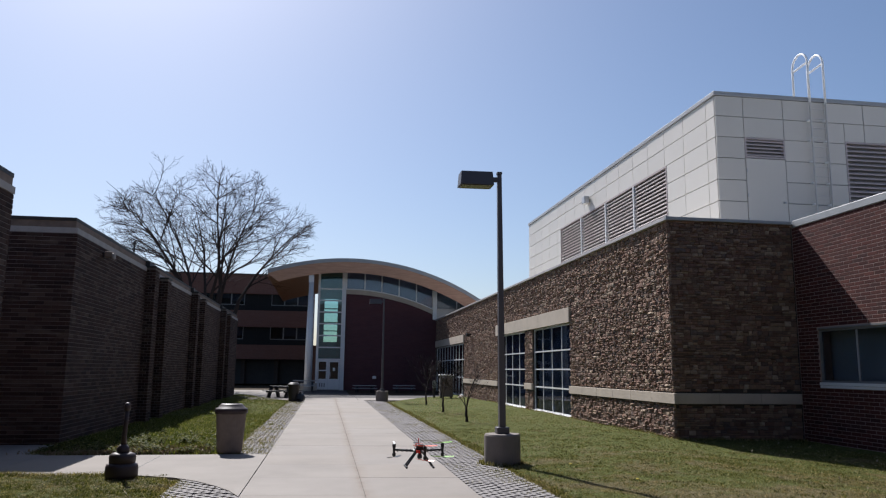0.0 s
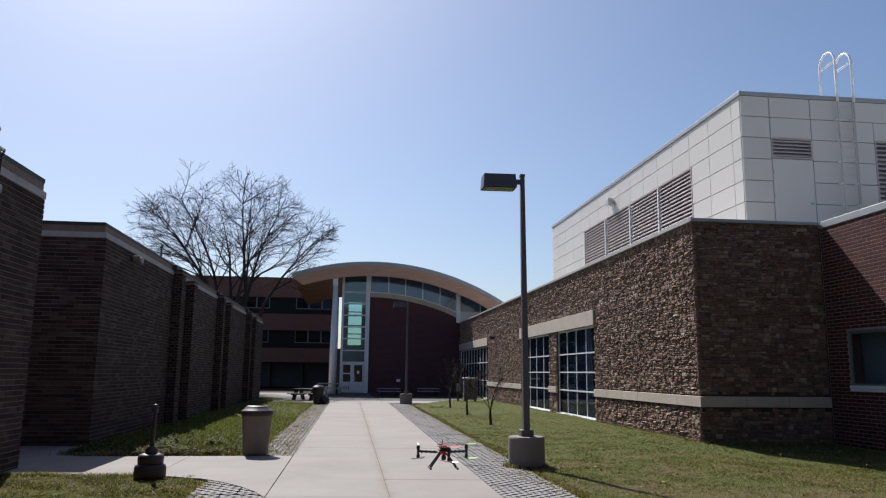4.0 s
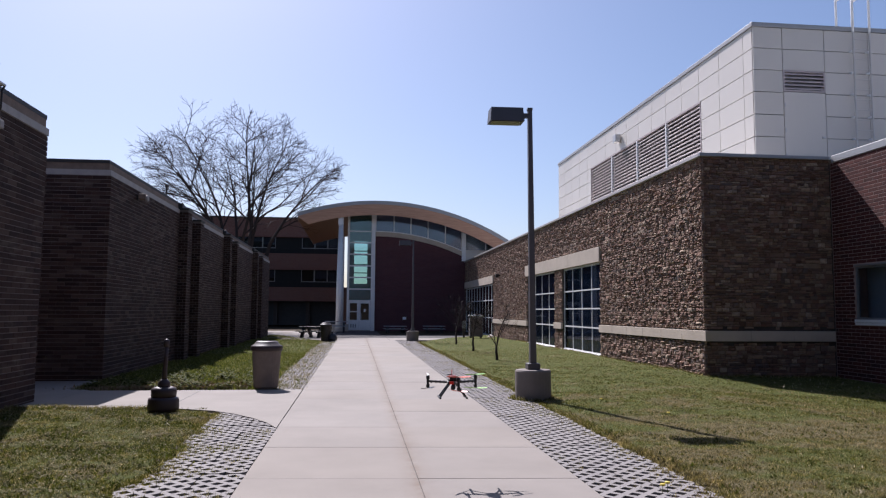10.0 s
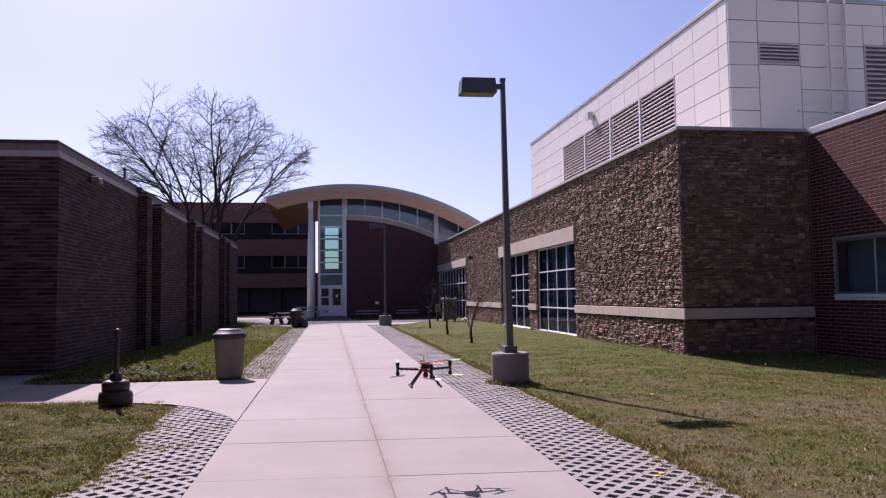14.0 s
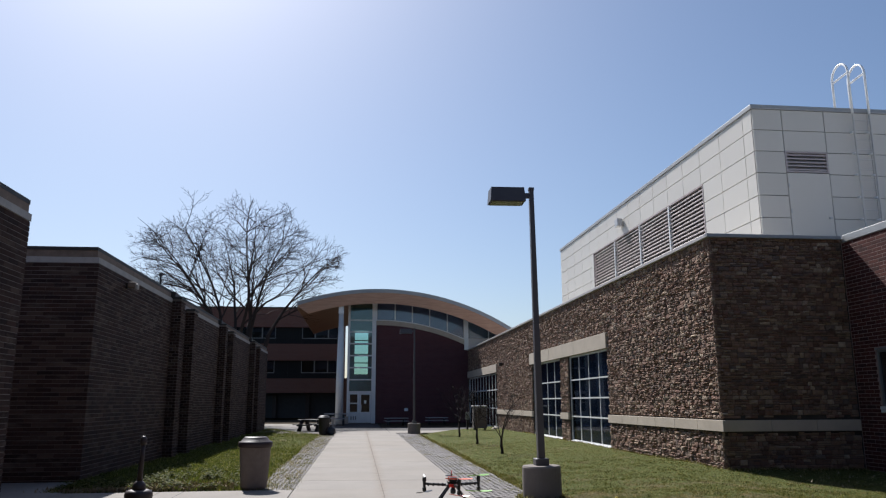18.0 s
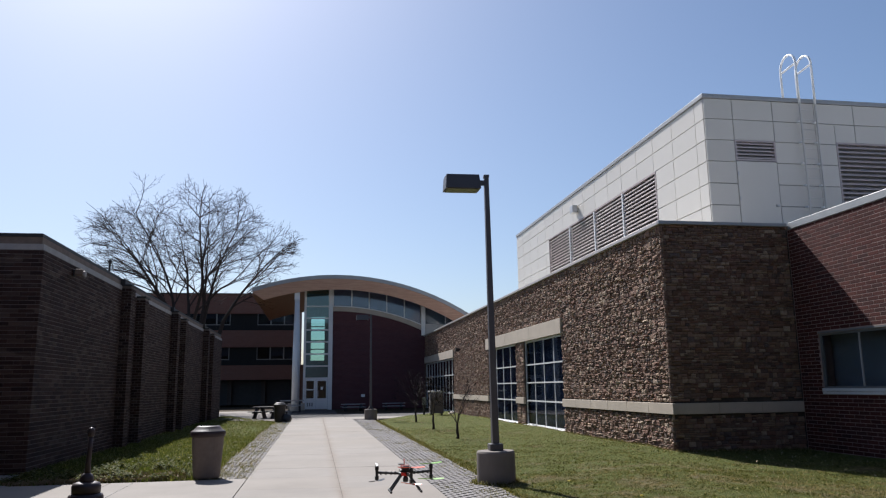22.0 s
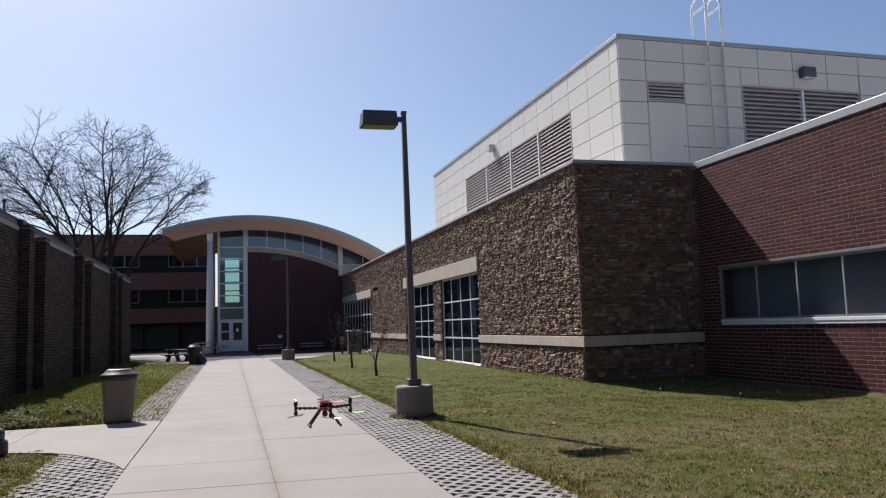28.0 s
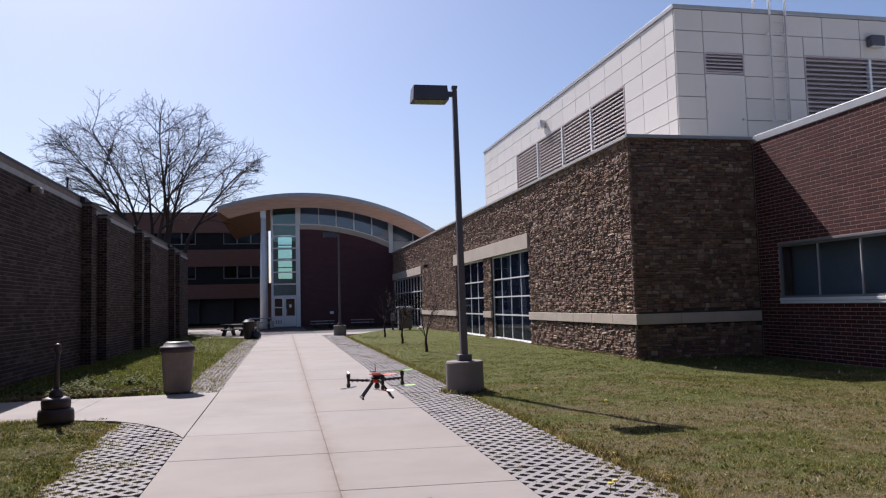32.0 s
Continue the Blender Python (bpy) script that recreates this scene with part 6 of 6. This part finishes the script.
for i, (x, y) in enumerate(((2.36, 5.75), (2.29, 5.68), (4.15, 9.9), (3.75, 11.6))):
    fl_ = thing("dandelion", "yellow dandelion flower in the pavers" if i < 2 else "yellow dandelion flower in the lawn", "flower", (x, y, 0), group="dandelions")
    part("stem", Shape().tube([(0, 0, -0.06), (0.005, 0, 0.05)], 0.003, 5), WEED, fl_, local=True)
    part("flower_head", Shape().turned([(0.006, 0.048), (0.024, 0.056), (0.02, 0.066), (0.006, 0.07)], 0.005, 0, 10), YELLOW, fl_, local=True)

# ---- path slabs, pavers and single bricks ----
for parent, x0, x1, a, b in SLABS:
    slab = solid("slab", CONCRETE, x0 + JOINT, x1 - JOINT, a + JOINT, b - JOINT, -0.06, 0.0 + rnd.uniform(-0.0015, 0.0015), parent, bevel=0.005)
    for v in slab.data.vertices:
        v.co.y += SKEW * (v.co.x - 0.37)


def paver_mesh(cols, rows):
    """A lattice paver: diamond holes on a staggered grid, cut in half along the edges."""
    A, H = 0.19, 0.057
    low = -0.06
    s = Shape()
    index = {}
    vs, fs = [], []

    def at(x, y, z=0.0):
        key = (round(x, 4), round(y, 4), z)
        if key not in index:
            index[key] = len(vs)
            vs.append((x, y, z))
        return index[key]

    def wall(p, q):
        fs.append((at(*q), at(*p), at(*p, low), at(*q, low)))

    for j in range(rows):
        for i in range(cols):
            x, y = i * A, j * A
            m = (x + A / 2, y + A / 2)
            cen = [(m[0], m[1] - H), (m[0] + H, m[1]), (m[0], m[1] + H), (m[0] - H, m[1])]
            cor = [(x, y), (x + A, y), (x + A, y + A), (x, y + A)]
            way = [(1, 0), (0, 1), (-1, 0), (0, -1)]
            for k in range(4):
                c, n = cor[k], cor[(k + 1) % 4]
                d = way[k]
                a = (c[0] + d[0] * H, c[1] + d[1] * H)
                b = (n[0] - d[0] * H, n[1] - d[1] * H)
                fs.append((at(*a), at(*b), at(*cen[k])))
                e = way[(k + 1) % 4]
                b2_ = (n[0] + e[0] * H, n[1] + e[1] * H)
                fs.append((at(*b), at(*b2_), at(*cen[(k + 1) % 4]), at(*cen[k])))
                wall(b2_, b)
                wall(cen[k], cen[(k + 1) % 4])
                edge_ = (k == 0 and j == 0) or (k == 1 and i == cols - 1) or (k == 2 and j == rows - 1) or (k == 3 and i == 0)
                if edge_:
                    wall(a, b)
    s.add(vs, fs)
    return s.mesh("paver", PAVER)


PM = {(c, r_): paver_mesh(c, r_) for c, r_ in ((2, 3), (3, 3), (1, 1), (2, 1))}
PG = 0.19


def paver(parent, x, y, kind_):
    ob = part("paver", PM[kind_], PAVER, parent)
    ob.matrix_basis = pose(x, y, -0.009 + rnd.uniform(-0.004, 0.003), rnd.uniform(-0.3, 0.3), rnd.uniform(-0.3, 0.3), rnd.uniform(-0.5, 0.5)) @ Matrix.Diagonal((0.986, 0.986, 1, 1))


strip_r = thing("paver_strip", "grey lattice paver strip with soil-filled holes", "pavement", (2.3, 18, 0), kind="structure")
for j in range(-20, 60):
    y = 3.3 + j * 3 * PG
    x = 1.778
    for c in ((2, 3) if j % 2 else (3, 2)):
        paver(strip_r, x, y, (c, 3))
        x += c * PG
strip_n = thing("paver_strip", "grey lattice pavers at the rounded path corner", "pavement", (-1.6, 6, 0), kind="structure")


for j in range(-20, 14):
    y = 3.3 + j * 3 * PG
    x = -1.128
    for c in ((2, 3) if j % 2 else (3, 2)):
        x -= c * PG
        if y < max(curve_y(x), curve_y(x + c * PG)) - 0.02 and y < 11.0:
            paver(strip_n, x, y, (c, 3))
strip_f = thing("paver_strip", "grey lattice paver strip beyond the side path", "pavement", (-1.5, 25, 0), kind="structure")
for j in range(42):
    y = 13.8 + j * 3 * PG
    x = -1.128
    for c in ((2, 2) if j % 2 else (2, 2)):
        x -= c * PG
        paver(strip_f, x, y, (c, 3))

SHARED = {}
for parent, name, mat, axis, at, way, u, z, h, d in PIECES:
    if name == "brick":
        key = (name, mat.name, axis, way, round(h, 4), d > 0.005)
        if key not in SHARED:
            SHARED[key] = Shape().add(*laid(axis, 0, way, 0, 0.295, 0, h, d)).mesh("brick", mat)
        scale_ = (1, 1, 1)
    else:
        key = (name, axis, way, rnd.randint(0, 19))
        if key not in SHARED:
            SHARED[key] = Shape().add(*split_face(axis, 0, way, 0, 0.25, 0, 0.1, 0.05)).mesh("stone", mat)
        depth_, wide = d
        scale_ = (depth_ / 0.05, wide / 0.25, h / 0.1) if axis == "x" else (wide / 0.25, depth_ / 0.05, h / 0.1)
    ob = part(name, SHARED[key], mat, parent)
    place = (at, u, z) if axis == "x" else (u, at, z)
    ob.matrix_basis = Matrix.Translation(place) @ Matrix.Diagonal((*scale_, 1))
